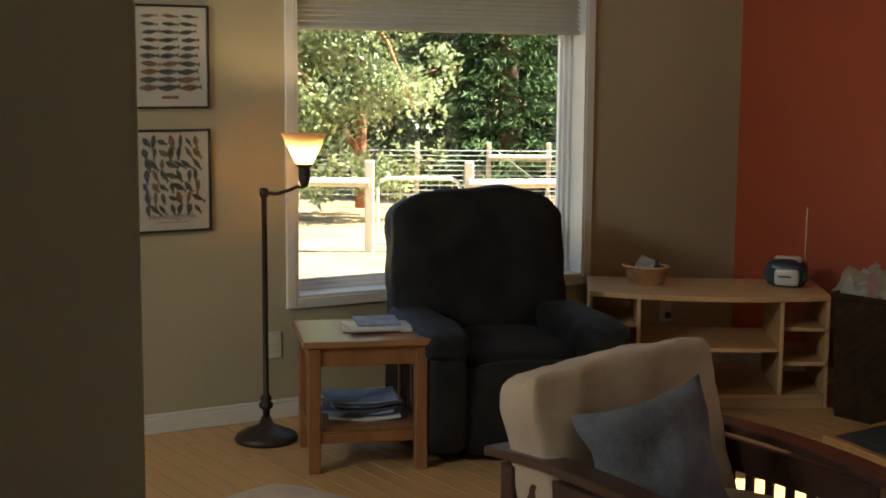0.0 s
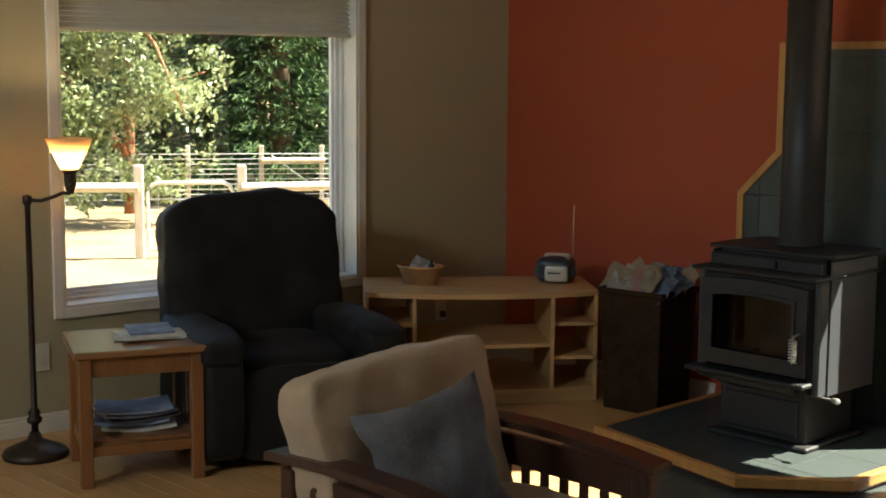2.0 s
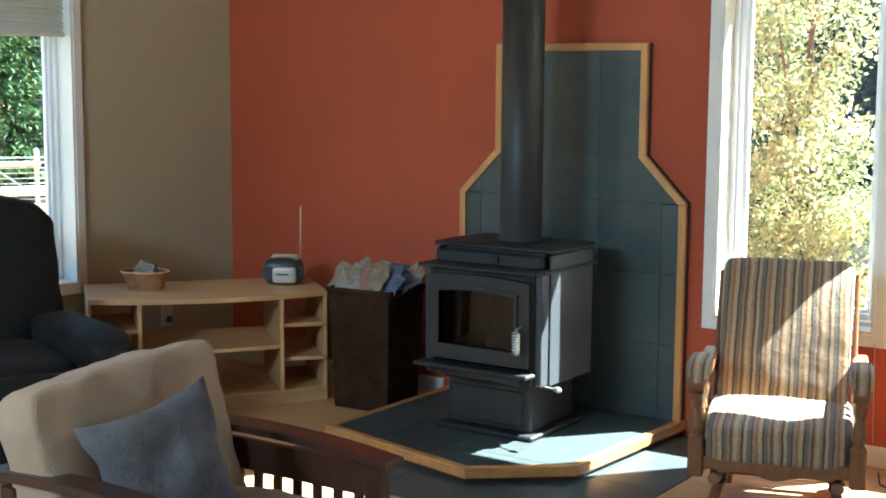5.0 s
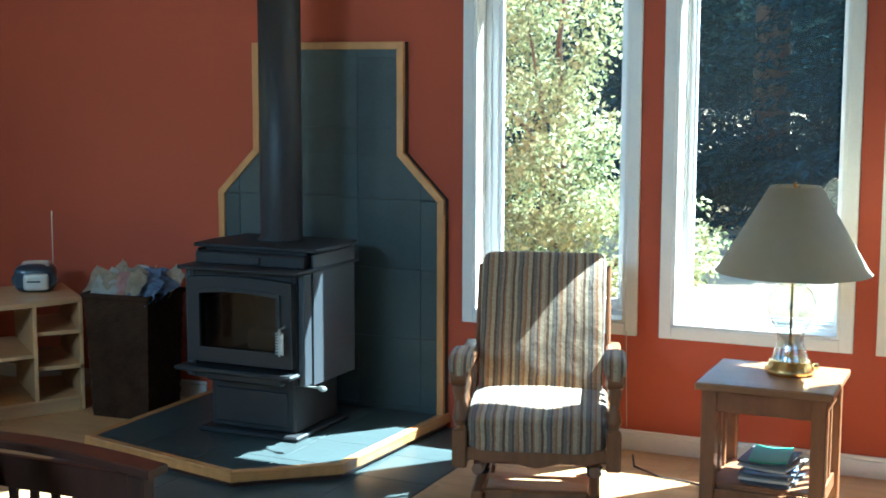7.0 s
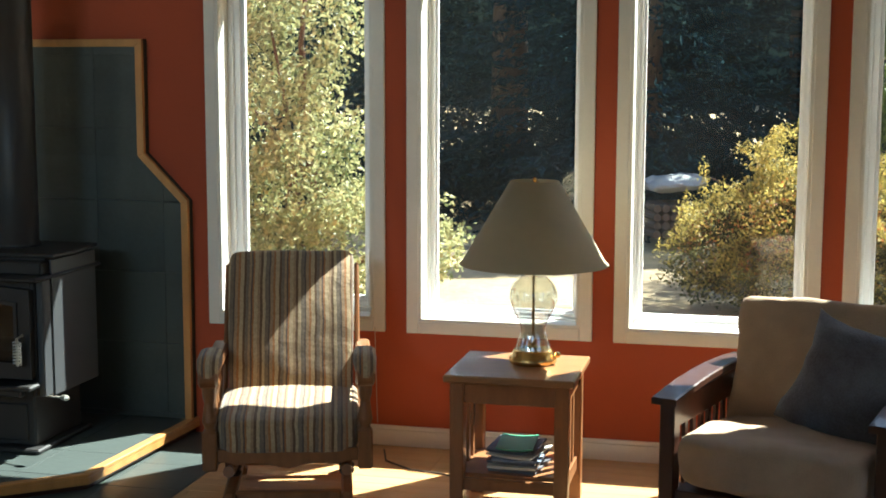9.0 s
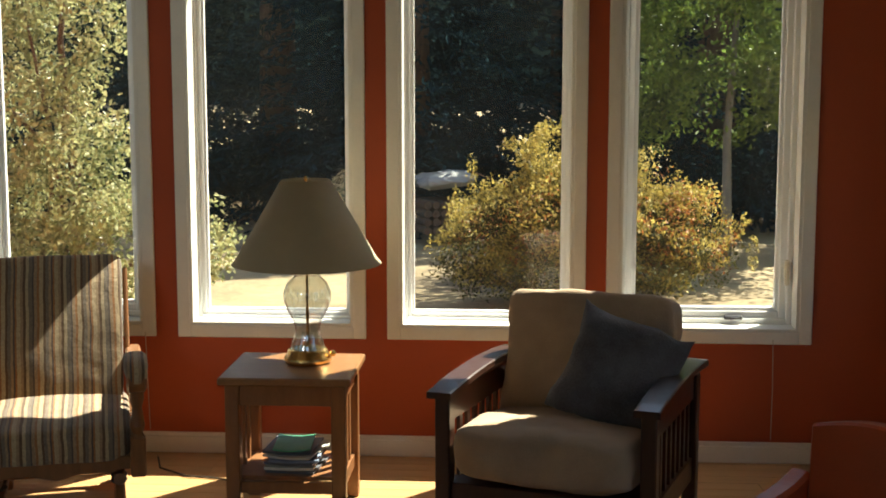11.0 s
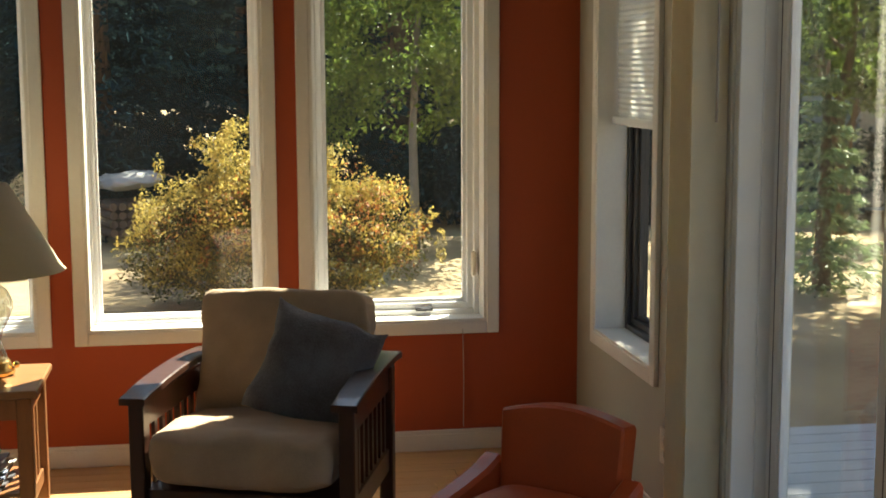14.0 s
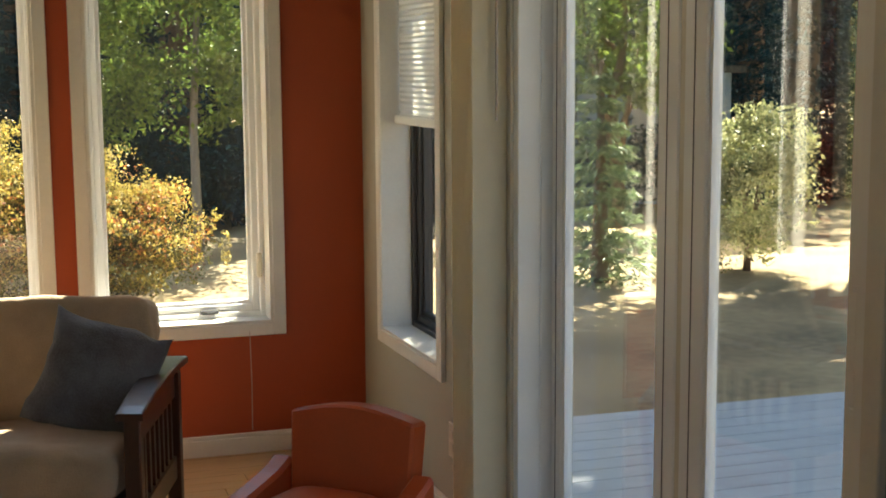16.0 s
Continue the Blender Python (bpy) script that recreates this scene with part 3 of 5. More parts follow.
def tiles(parent, region, x0, y0, size, gap, z0, z1, m=None):
    """Square tiles cut to a convex region (corners counter-clockwise)."""
    xs = [p[0] for p in region]
    ys = [p[1] for p in region]
    i = math.floor((min(xs) - x0) / size)
    while x0 + i * size < max(xs):
        j = math.floor((min(ys) - y0) / size)
        while y0 + j * size < max(ys):
            a, b = x0 + i * size + gap, y0 + j * size + gap
            c, d = a + size - 2 * gap, b + size - 2 * gap
            poly = [(a, b), (c, b), (c, d), (a, d)]
            for e, f in zip(region, region[1:] + region[:1]):
                poly = clip_poly(poly, e, f) if poly else poly
            if len(poly) >= 3:
                area = abs(sum(p[0] * q[1] - q[0] * p[1] for p, q in zip(poly, poly[1:] + poly[:1]))) / 2
                if area > 0.0008:
                    bm = prism(poly, z0, z1 + random.uniform(-0.0008, 0.0008), 0.0006)
                    if m:
                        bm.transform(m)
                    part("tile", bm, "slate", parent)
            j += 1
        i += 1


tiles(hearth, [(x * 0.997, y) for x, y in inner], -0.62, 0.0, 0.305, 0.001, HZ - 0.012, HZ - 0.001)
apron = thing("slate_apron", HX, 5.3, 0, 0, "floor-level slate tiles laid round the hearth pad", "floor tiles", kind="structure")
tiles(apron, [(-0.64, -1.42), (0.88, -1.42), (0.88, -0.016), (-0.64, -0.016)], -0.64, -1.42, 0.305, 0.0012, -0.006, 0.0045)

shield = thing("heat_shield", HX + 0.022, 5.3, 0, 0, "dark slate tiled heat shield with honey oak trim", "heat shield")
H1, H2, Z1, Z2, Z3 = 0.57, 0.378, 1.005, 1.2, 1.675
sh_out = [(-H1, HZ), (-H1, Z1), (-H2, Z2), (-H2, Z3), (H2, Z3), (H2, Z2), (H1, Z1), (H1, HZ)]
w = 0.032
sh_in = [(-H1 + w, HZ), (-H1 + w, Z1 - 0.012), (-H2 + w, Z2 - 0.012), (-H2 + w, Z3 - w), (H2 - w, Z3 - w), (H2 - w, Z2 - 0.012), (H1 - w, Z1 - 0.012), (H1 - w, HZ)]
UP = Matrix.Rotation(radians(90), 4, "X")
part("backing", moved(prism([(x, z) for x, z in reversed(sh_out)], 0.0, 0.03), UP), "grout", shield)
for p, q, r, s in zip(sh_out, sh_out[1:], sh_in[1:], sh_in):
    part("trim_strip", moved(prism([p, q, r, s], 0.03, 0.05, 0.002), UP), "oak", shield)
for region in ([(-H1 + w, HZ), (H1 - w, HZ), (H1 - w, Z1 - 0.012), (-H1 + w, Z1 - 0.012)],
               [(-H1 + w, Z1 - 0.012), (H1 - w, Z1 - 0.012), (H2 - w, Z2 - 0.012), (-H2 + w, Z2 - 0.012)],
               [(-H2 + w, Z2 - 0.012), (H2 - w, Z2 - 0.012), (H2 - w, Z3 - w), (-H2 + w, Z3 - w)]):
    tiles(shield, region, -0.1525, HZ + 0.02, 0.305, 0.0006, 0.03, 0.041, UP)

stove = thing("wood_stove", -2.95, 4.83, HZ, 0, "black steel wood stove on a pedestal, glass door shut", "wood stove")
part("foot", joined(box(-0.235, 0.235, -0.235, 0.2, 0, 0.02, 0.006)), "iron", stove)
part("pedestal", joined(box(-0.2, 0.2, -0.19, 0.17, 0.02, 0.235, 0.008), box(-0.17, 0.17, -0.2, -0.19, 0.045, 0.19, 0.004)), "iron", stove)
# firebox as a shell with a front opening
part("body", joined(box(-0.25, 0.25, 0.19, 0.21, 0.235, 0.685), box(-0.25, -0.23, -0.25, 0.19, 0.235, 0.685, 0.004), box(0.23, 0.25, -0.25, 0.19, 0.235, 0.685, 0.004),
                    box(-0.23, 0.23, -0.25, 0.19, 0.235, 0.29), box(-0.23, 0.23, -0.25, 0.19, 0.65, 0.685)), "iron", stove)
part("fire_brick", joined(box(-0.228, -0.205, -0.22, 0.185, 0.292, 0.55), box(0.205, 0.228, -0.22, 0.185, 0.292, 0.55), box(-0.205, 0.205, 0.16, 0.188, 0.292, 0.55), box(-0.205, 0.205, -0.22, 0.16, 0.292, 0.315)), "soot", stove)
log = moved(turned([(0.045, -0.15), (0.05, -0.05), (0.046, 0.06), (0.048, 0.15)], 12), pose(0.03, 0.02, 0.36, 0, 90, 12))
part("charred_log", log, "soot", stove)
part("ash_lip", joined(box(-0.285, 0.265, -0.335, -0.25, 0.273, 0.292, 0.006), box(-0.16, 0.2, -0.29, -0.25, 0.235, 0.273, 0.008)), "iron", stove)


def arch_ring(w, z0, z1, rise, t, y0, y1, n=14):
    """A door rim whose upper edge is gently arched."""
    def edge(hw, za, zb, r):
        pts = [(-hw, za), (hw, za)]
        for k in range(n + 1):
            x = hw - 2 * hw * k / n
            pts.append((x, zb + r * (1 - (x / hw) ** 2)))
        return pts
    o, i = edge(w, z0, z1, rise), edge(w - t, z0 + t, z1 - t, rise)
    bm = bmesh.new()
    k = len(o)
    vo = [[bm.verts.new((x, y, z)) for x, z in o] for y in (y0, y1)]
    vi = [[bm.verts.new((x, y, z)) for x, z in i] for y in (y0, y1)]
    for q in range(k):
        r = (q + 1) % k
        bm.faces.new((vo[0][q], vo[0][r], vi[0][r], vi[0][q]))
        bm.faces.new((vo[1][r], vo[1][q], vi[1][q], vi[1][r]))
        bm.faces.new((vo[0][r], vo[0][q], vo[1][q], vo[1][r]))
        bm.faces.new((vi[0][q], vi[0][r], vi[1][r], vi[1][q]))
    bmesh.ops.recalc_face_normals(bm, faces=bm.faces[:])
    return bm


sdoor = part("door", arch_ring(0.245, 0.31, 0.652, 0.014, 0.052, -0.285, -0.25), "iron", stove)
part("inner_rim", arch_ring(0.196, 0.358, 0.606, 0.012, 0.014, -0.294, -0.285), "iron", sdoor)
fg = part("glass", box(-0.196, 0.196, -0.27, -0.264, 0.355, 0.625), "fireglass", sdoor, "smoky ceramic glass")
coil = []
for k in range(90):
    a = k * 0.55
    coil.append((0.213 + 0.014 * math.cos(a), -0.325 + 0.014 * math.sin(a), 0.375 + k * 0.001))
part("coil_handle", joined(rod(coil, 0.0035, 6), rod([(0.213, -0.285, 0.48), (0.213, -0.325, 0.475), (0.213, -0.325, 0.37)], 0.006, 8)), "nickel", sdoor, "nickel spring coil handle")
part("top_plate", joined(box(-0.285, 0.285, -0.3, 0.22, 0.685, 0.7, 0.005), box(-0.255, 0.255, -0.21, 0.2, 0.7, 0.75, 0.006)), "iron", stove)
part("upper_top", prism([(-0.29, -0.17), (0.29, -0.17), (0.3, 0.0), (0.27, 0.22), (-0.27, 0.22), (-0.3, 0.0)], 0.762, 0.778, 0.004), "iron", stove)
part("riser", joined(box(-0.24, 0.24, -0.15, 0.18, 0.75, 0.762), box(0.02, 0.06, -0.222, -0.208, 0.71, 0.74, 0.003)), "iron", stove)
for sx in (-1, 1):
    part("side_shield", box(min(sx * 0.268, sx * 0.276), max(sx * 0.268, sx * 0.276), -0.165, 0.185, 0.225, 0.755, 0.002), "steelgrey", stove, "grey steel side heat shield")
    part("side_post", box(min(sx * 0.252, sx * 0.28), max(sx * 0.252, sx * 0.28), -0.245, -0.185, 0.235, 0.685, 0.004), "steelgrey", stove)
part("draft_lever", joined(rod([(0.25, -0.21, 0.232), (0.34, -0.235, 0.236)], 0.004, 8), moved(turned([(0.004, 0), (0.011, 0.01), (0.012, 0.03), (0.004, 0.045)], 12), pose(0.335, -0.233, 0.236, 90, 0, 75))), "nickel", stove, "nickel draft lever knob")
pipe = part("stove_pipe", turned([(0.1, 0.778), (0.1, 0.79), (0.0885, 0.795), (0.0885, 1.9), (0.0905, 1.9), (0.0905, 1.94), (0.0885, 1.945), (0.0885, CEIL - HZ)], 40, 0.0, 0.055), "pipe", stove, "black stove pipe rising to the ceiling", True)

# ---- dark hamper with newspapers ----
hamper = thing("wicker_hamper", -3.775, 4.96, 0, 4, "dark woven hamper heaped with newspapers", "basket")
n_rows = 22
bm = bmesh.new()
per = []
HW, HD = 0.165, 0.15
for k in range(n_rows * 2 + 1):
    z = 0.555 * k / (n_rows * 2)
    flare = 0.88 + 0.12 * z / 0.555
    ring = []
    for side in range(4):
        for q in range(10):
            f = q / 10
            x, y = [(-1 + 2 * f, -1), (1, -1 + 2 * f), (1 - 2 * f, 1), (-1, 1 - 2 * f)][side]
            bulge = 1 + 0.011 * (1 if (q + k // 2) % 2 else -1) * (1 if k % 2 else 0.3)
            ring.append(bm.verts.new((x * HW * flare * bulge, y * HD * flare * bulge, z)))
    per.append(ring)
for p, q in zip(per, per[1:]):
    for i in range(40):
        bm.faces.new((p[i], p[(i + 1) % 40], q[(i + 1) % 40], q[i]))
bm.faces.new(per[0][::-1])
part("woven_body", bm, "wicker", hamper)
part("rim", joined(box(-0.175, 0.175, -0.16, -0.145, 0.54, 0.565, 0.005), box(-0.175, 0.175, 0.145, 0.16, 0.54, 0.565, 0.005), box(-0.175, -0.16, -0.145, 0.145, 0.54, 0.565, 0.005), box(0.16, 0.175, -0.145, 0.145, 0.54, 0.565, 0.005)), "wicker", hamper)


def crumpled(w, d, seed, lift=0.03, n=8):
    bm = bmesh.new()
    g = [[None] * (n + 1) for _ in range(n + 1)]
    for i in range(n + 1):
        for j in range(n + 1):
            x, y = (i / n - 0.5) * w, (j / n - 0.5) * d
            g[i][j] = bm.verts.new((x, y, lift * noise.noise(Vector((x * 14, y * 14, seed))) + 0.4 * lift * noise.noise(Vector((x * 40, y * 40, seed)))))
    for i in range(n):
        for j in range(n):
            bm.faces.new((g[i][j], g[i + 1][j], g[i + 1][j + 1], g[i][j + 1]))
    bmesh.ops.solidify(bm, geom=bm.faces[:], thickness=0.003)
    return bm


part("paper_fill", box(-0.15, 0.15, -0.135, 0.135, 0.4, 0.555, 0.01), "paper", hamper)
for k in range(15):
    across = -0.13 + 0.26 * (k % 5) / 4
    deep = -0.09 + 0.085 * (k // 5)
    np_ = thing("newspaper", 0, 0, 0, 0, "folded sheet of printed newspaper standing in the hamper", "newspaper", "papers in the hamper")
    np_.matrix_world = pose(-3.775 + across + random.uniform(-0.02, 0.02), 4.96 + deep, 0.585 + 0.012 * (k // 5) + random.uniform(-0.01, 0.015), random.uniform(30, 68), random.uniform(-22, 22), random.uniform(-35, 35))
    part("sheet", crumpled(0.13, 0.14, k * 3.3, 0.03, 10), ("newstan", "paper", "paperred", "newstan", "paperblue", "paper", "newstan", "newstan", "paperblue", "paperblue", "newstan", "paper", "newstan", "paperblue", "newstan")[k], np_)

# ---- corner shelf ----
ang = math.degrees(math.atan2(0.776, 0.63))
cs = thing("corner_shelf", -4.365, 4.475, 0, ang, "open birch television stand with a bowed front", "shelf")
L = 0.5475
def bowed(x0, x1, z0, z1, bulge=0.1, depth=0.46, n=16):
    pts = [(x0 + (x1 - x0) * k / n, -bulge * (1 - ((x0 + (x1 - x0) * k / n) / L) ** 2)) for k in range(n + 1)]
    return prism(pts + [(x1, depth), (x0, depth)], z0, z1, 0.002)
part("top", bowed(-L, L, 0.5, 0.525), "birch", cs)
part("bottom", bowed(-L + 0.018, L - 0.018, 0.05, 0.07, 0.08), "birch", cs)
part("plinth", bowed(-L + 0.018, L - 0.018, 0.0, 0.05, 0.06, 0.3), "birch", cs)
for x in (-L, L - 0.018):
    part("side_panel", box(x, x + 0.018, 0.0, 0.455, 0.0, 0.5, 0.002), "birch", cs)
for x in (-0.33, 0.315):
    part("divider", box(x, x + 0.018, -0.055, 0.45, 0.07, 0.5, 0.002), "birch", cs)
part("shelf_board", bowed(-0.312, 0.315, 0.268, 0.286, 0.085, 0.44), "birch", cs)
for z in (0.2, 0.36):
    part("shelf_board", box(0.333, L - 0.018, -0.02, 0.45, z, z + 0.018, 0.002), "birch", cs)
part("shelf_board", box(-L + 0.018, -0.33, -0.02, 0.45, 0.36, 0.378, 0.002), "birch", cs)
pts = [(-0.31 + 0.625 * k / 16, 0.15 + 0.05 * (1 - ((k - 8) / 8) ** 2)) for k in range(17)]
part("back_rail", moved(prism([(x, z) for x, z in pts] + [(x, z + 0.07) for x, z in reversed(pts)], 0, 0.016), Matrix.Translation((0, 0.44, 0)) @ UP), "birch", cs)

wb = thing("willow_basket", -4.72, 4.41, 0.525, 20, "small oval willow basket holding tissues", "basket")
bm = bmesh.new()
rows_ = []
for k in range(15):
    z = 0.085 * k / 14
    rings = []
    for q in range(48):
        a = 2 * math.pi * q / 48
        rr = (0.78 + 0.3 * (z / 0.085)) * (1 + 0.025 * (1 if (q // 2 + k) % 2 else -1))
        rings.append(bm.verts.new((0.105 * rr * math.cos(a), 0.075 * rr * math.sin(a), z)))
    rows_.append(rings)
for p, q in zip(rows_, rows_[1:]):
    for i in range(48):
        bm.faces.new((p[i], p[(i + 1) % 48], q[(i + 1) % 48], q[i]))
bm.faces.new(rows_[0][::-1])
bmesh.ops.solidify(bm, geom=bm.faces[:], thickness=0.005)
part("woven_body", bm, "willow", wb)
part("rim", rod([(0.116 * math.cos(2 * math.pi * q / 32), 0.083 * math.sin(2 * math.pi * q / 32), 0.086) for q in range(33)], 0.006, 8), "willow", wb)
tis = thing("tissue", -4.72, 4.41, 0.57, 0, "white folded tissue standing in the basket", "tissue")
part("sheet", moved(crumpled(0.1, 0.1, 2.2, 0.03), pose(0.0, 0, 0.035, 62, 20, 30)), "paper", tis)
tin = thing("small_bottle", -4.685, 4.445, 0.53, 0, "small dark bottle in the basket", "bottle")
part("bottle", turned([(0.015, 0), (0.015, 0.085), (0.008, 0.095), (0.008, 0.115)], 14), "rubber", tin)

rad = thing("radio", -4.33, 4.95, 0.525, 34, "rounded silver and navy portable radio with raised aerial", "radio")
part("body", moved(cushion(0.19, 0.15, 0.125, 0.1, 0.0, 8, 0, 4.0), pose(0, 0, 0.0625)), "navy", rad, smooth=True)
part("front_panel", moved(cushion(0.115, 0.05, 0.08, 0.0, 0.0, 8, 0, 6.0), pose(0.01, -0.062, 0.05)), "silver", rad, "silver front", True)
part("tape_slot", box(-0.03, 0.03, -0.0895, -0.086, 0.05, 0.057, 0.001), "rubber", rad)
for sx in (-1, 1):
    part("speaker", moved(turned([(0.032, 0), (0.034, 0.006), (0.012, 0.003)], 20), pose(sx * 0.068, -0.062, 0.06, 90, 0, sx * 18)), "rubber", rad)
part("lid", moved(cushion(0.13, 0.09, 0.02, 0.1, 0.0, 6, 0, 5.0), pose(0.005, -0.012, 0.122, 14, 0, 0)), "silver", rad, "silver disc lid", True)
part("handle", rod([(-0.06, 0, 0.118), (-0.055, 0, 0.133), (0.055, 0, 0.133), (0.06, 0, 0.118)], 0.007, 8), "silver", rad)
part("aerial", rod([(0.075, 0.045, 0.11), (0.077, 0.046, 0.37)], 0.0025, 6), "nickel", rad)


# ---- side tables ----
def side_table(x, y, rz, label, w=0.45, d=0.43, h=0.52):
    ob = thing("side_table", x, y, 0, rz, label, "side table", "mission side tables")
    a, b = w / 2, d / 2
    part("tabletop", box(-a, a, -b, b, h - 0.026, h, 0.005), "tabletop", ob)
    lx, ly, t = a - 0.045, b - 0.04, 0.024
    for sx in (-1, 1):
        for sy in (-1, 1):
            part("leg", box(sx * lx - t, sx * lx + t, sy * ly - t, sy * ly + t, 0, h - 0.026, 0.004), "tablewood", ob)
    for sy in (-1, 1):
        part("apron", box(-lx + t, lx - t, sy * ly - 0.011, sy * ly + 0.011, h - 0.1, h - 0.026, 0.002), "tablewood", ob)
        part("rail", box(-lx + t, lx - t, sy * ly - 0.011, sy * ly + 0.011, 0.115, 0.155, 0.002), "tablewood", ob)
    for sx in (-1, 1):
        part("apron", box(sx * lx - 0.011, sx * lx + 0.011, -ly + t, ly - t, h - 0.1, h - 0.026, 0.002), "tablewood", ob)
        part("rail", box(sx * lx - 0.011, sx * lx + 0.011, -ly + t, ly - t, 0.115, 0.165, 0.002), "tablewood", ob)
        for q in (-0.075, 0, 0.075):
            part("slat", box(sx * lx - 0.006, sx * lx + 0.006, q - 0.015, q + 0.015, 0.165, h - 0.1, 0.001), "tablewood", ob)
    part("lower_shelf", box(-lx + 0.012, lx - 0.012, -ly + 0.012, ly - 0.012, 0.155, 0.17, 0.002), "tablewood", ob)
    return ob


side_table(-0.835, 4.6, 0.5, "mission oak side table with a lamp on it")
side_table(-4.51, 2.705, 66.7, "mission oak side table holding magazines", 0.5, 0.465, 0.515)


def magazine(m, w, d, t, material, label, curl=0.0, group=""):
    ob = new("magazine")
    ob.matrix_world = m
    tagged(ob, label, "magazine", group)
    bm = bmesh.new()
    n = 8
    lo, hi = [], []
    for i in range(n + 1):
        x = (i / n - 0.5) * w
        z = curl * (2 * x / w) ** 2
        lo.append([bm.verts.new((x, y, z)) for y in (-d / 2, d / 2)])
        hi.append([bm.verts.new((x, y, z + t)) for y in (-d / 2, d / 2)])
    for i in range(n):
        bm.faces.new((hi[i][0], hi[i + 1][0], hi[i + 1][1], hi[i][1]))
        bm.faces.new((lo[i][1], lo[i + 1][1], lo[i + 1][0], lo[i][0]))
        bm.faces.new((lo[i][0], lo[i + 1][0], hi[i + 1][0], hi[i][0]))
        bm.faces.new((hi[i][1], hi[i + 1][1], lo[i + 1][1], lo[i][1]))
    bm.faces.new((lo[0][1], lo[0][0], hi[0][0], hi[0][1]))
    bm.faces.new((lo[n][0], lo[n][1], hi[n][1], hi[n][0]))
    part("cover", bm, material, ob)
    return ob


z = 0.17
for k in range(7):
    t = random.uniform(0.007, 0.013)
    magazine(pose(-0.83 + random.uniform(-0.015, 0.015), 4.57 + random.uniform(-0.02, 0.02), z, 0, 0, random.uniform(-14, 14)), 0.17 if k < 6 else 0.13, 0.2, t * 0.9 if k < 6 else 0.005, ["darkpage", "paper", "darkpage", "paperblue", "paper", "darkpage", "papergreen"][k],
             "bright green magazine on top of a stack" if k == 6 else "worn magazine stacked on the table's shelf", 0.0012 * k, "stack under the lamp table")
    z += t + 0.0022
z = 0.17
for k in range(5):
    t = random.uniform(0.006, 0.012)
    magazine(pose(-4.52 + random.uniform(-0.02, 0.02), 2.72 + random.uniform(-0.02, 0.02), z, 0, 0, 66 + random.uniform(-20, 20)), 0.28, 0.21, t, ["paper", "paperblue", "darkpage", "paperblue", "paperblue"][k], "curled magazine on the table's lower shelf", 0.012, "magazines on the lower shelf")
    z += t + 0.008
for k, (dx, dy, r, mt) in enumerate(((0.04, 0.05, 60, "paper"), (0.06, 0.02, 74, "paper"), (0.02, 0.06, 66, "paperblue"))):
    magazine(pose(-4.545 + dx, 2.725 + dy, 0.517 + 0.009 * k, 0, 0, r), 0.27 - 0.05 * k, 0.2, 0.007, mt, "open magazine lying on the side table", 0.0015, "magazines on the table top")

# ---- table lamp ----
TX, TY, TZ = -0.795, 4.655, 0.52
tl = thing("table_lamp", TX, TY, TZ, 0, "clear glass table lamp with a pale linen shade", "table lamp")
part("base", turned([(0.078, 0), (0.084, 0.008), (0.084, 0.022), (0.074, 0.03), (0.07, 0.045), (0.066, 0.05)], 36), "brass", tl, "polished brass base", True)
gp = [(0.062, 0.05), (0.056, 0.075), (0.045, 0.105), (0.043, 0.125), (0.052, 0.155), (0.072, 0.19), (0.084, 0.225), (0.083, 0.255), (0.07, 0.285), (0.048, 0.305), (0.046, 0.312), (0.054, 0.32), (0.046, 0.328), (0.052, 0.338), (0.046, 0.348)]
part("glass_body", turned(gp, 40, caps=False), "lampglass", tl, "clear blown glass body", True)
part("stem", turned([(0.005, 0.05), (0.005, 0.62), (0.009, 0.625), (0.004, 0.64), (0.009, 0.648), (0.002, 0.66)], 12), "brass", tl)
part("cap", turned([(0.048, 0.348), (0.05, 0.354), (0.02, 0.362), (0.012, 0.4)], 24), "brass", tl)
part("switch_knob", moved(turned([(0.006, 0), (0.011, 0.004), (0.011, 0.016), (0.005, 0.02)], 14), pose(0.08, -0.01, 0.035, 0, 90, 0)), "brass", tl)
so = [(0.262, 0.352), (0.25, 0.365), (0.085, 0.645)]
si = [(0.082, 0.643), (0.247, 0.363), (0.259, 0.351)]
part("shade", turned(so + si + so[:1], 56, caps=False), "linen", tl, "pale conical linen shade", True)
part("harp", joined(rod([(-0.06, 0, 0.4), (-0.065, 0, 0.5), (0, 0, 0.63), (0.065, 0, 0.5), (0.06, 0, 0.4)], 0.002, 6), rod([(-0.084, 0, 0.635), (0.084, 0, 0.635)], 0.0025, 6), rod([(0, -0.084, 0.635), (0, 0.084, 0.635)], 0.0025, 6)), "brass", tl)
cord = thing("lamp_cord", 0, 0, 0, 0, "thin dark lamp cord lying on the floor", "cord")
part("wire", rod([(-0.9, 4.87, 0.006), (-1.0, 4.86, 0.006), (-1.2, 4.93, 0.006), (-1.32, 4.95, 0.006), (-1.45, 5.05, 0.006), (-1.5, 5.2, 0.006)], 0.004, 6), "cord", cord)
for x in (-1.56, 0.93):
    wc = thing("blind_cord", x, 5.28, 0, 0, "thin pale cord hanging down the red wall", "cord")
    part("string", rod([(0, -0.004, 0.5), (0.004, -0.003, 0.3), (0.01 if x < 0 else 0.002, -0.004, 0.1)], 0.0018, 5), "whitecord", wc)

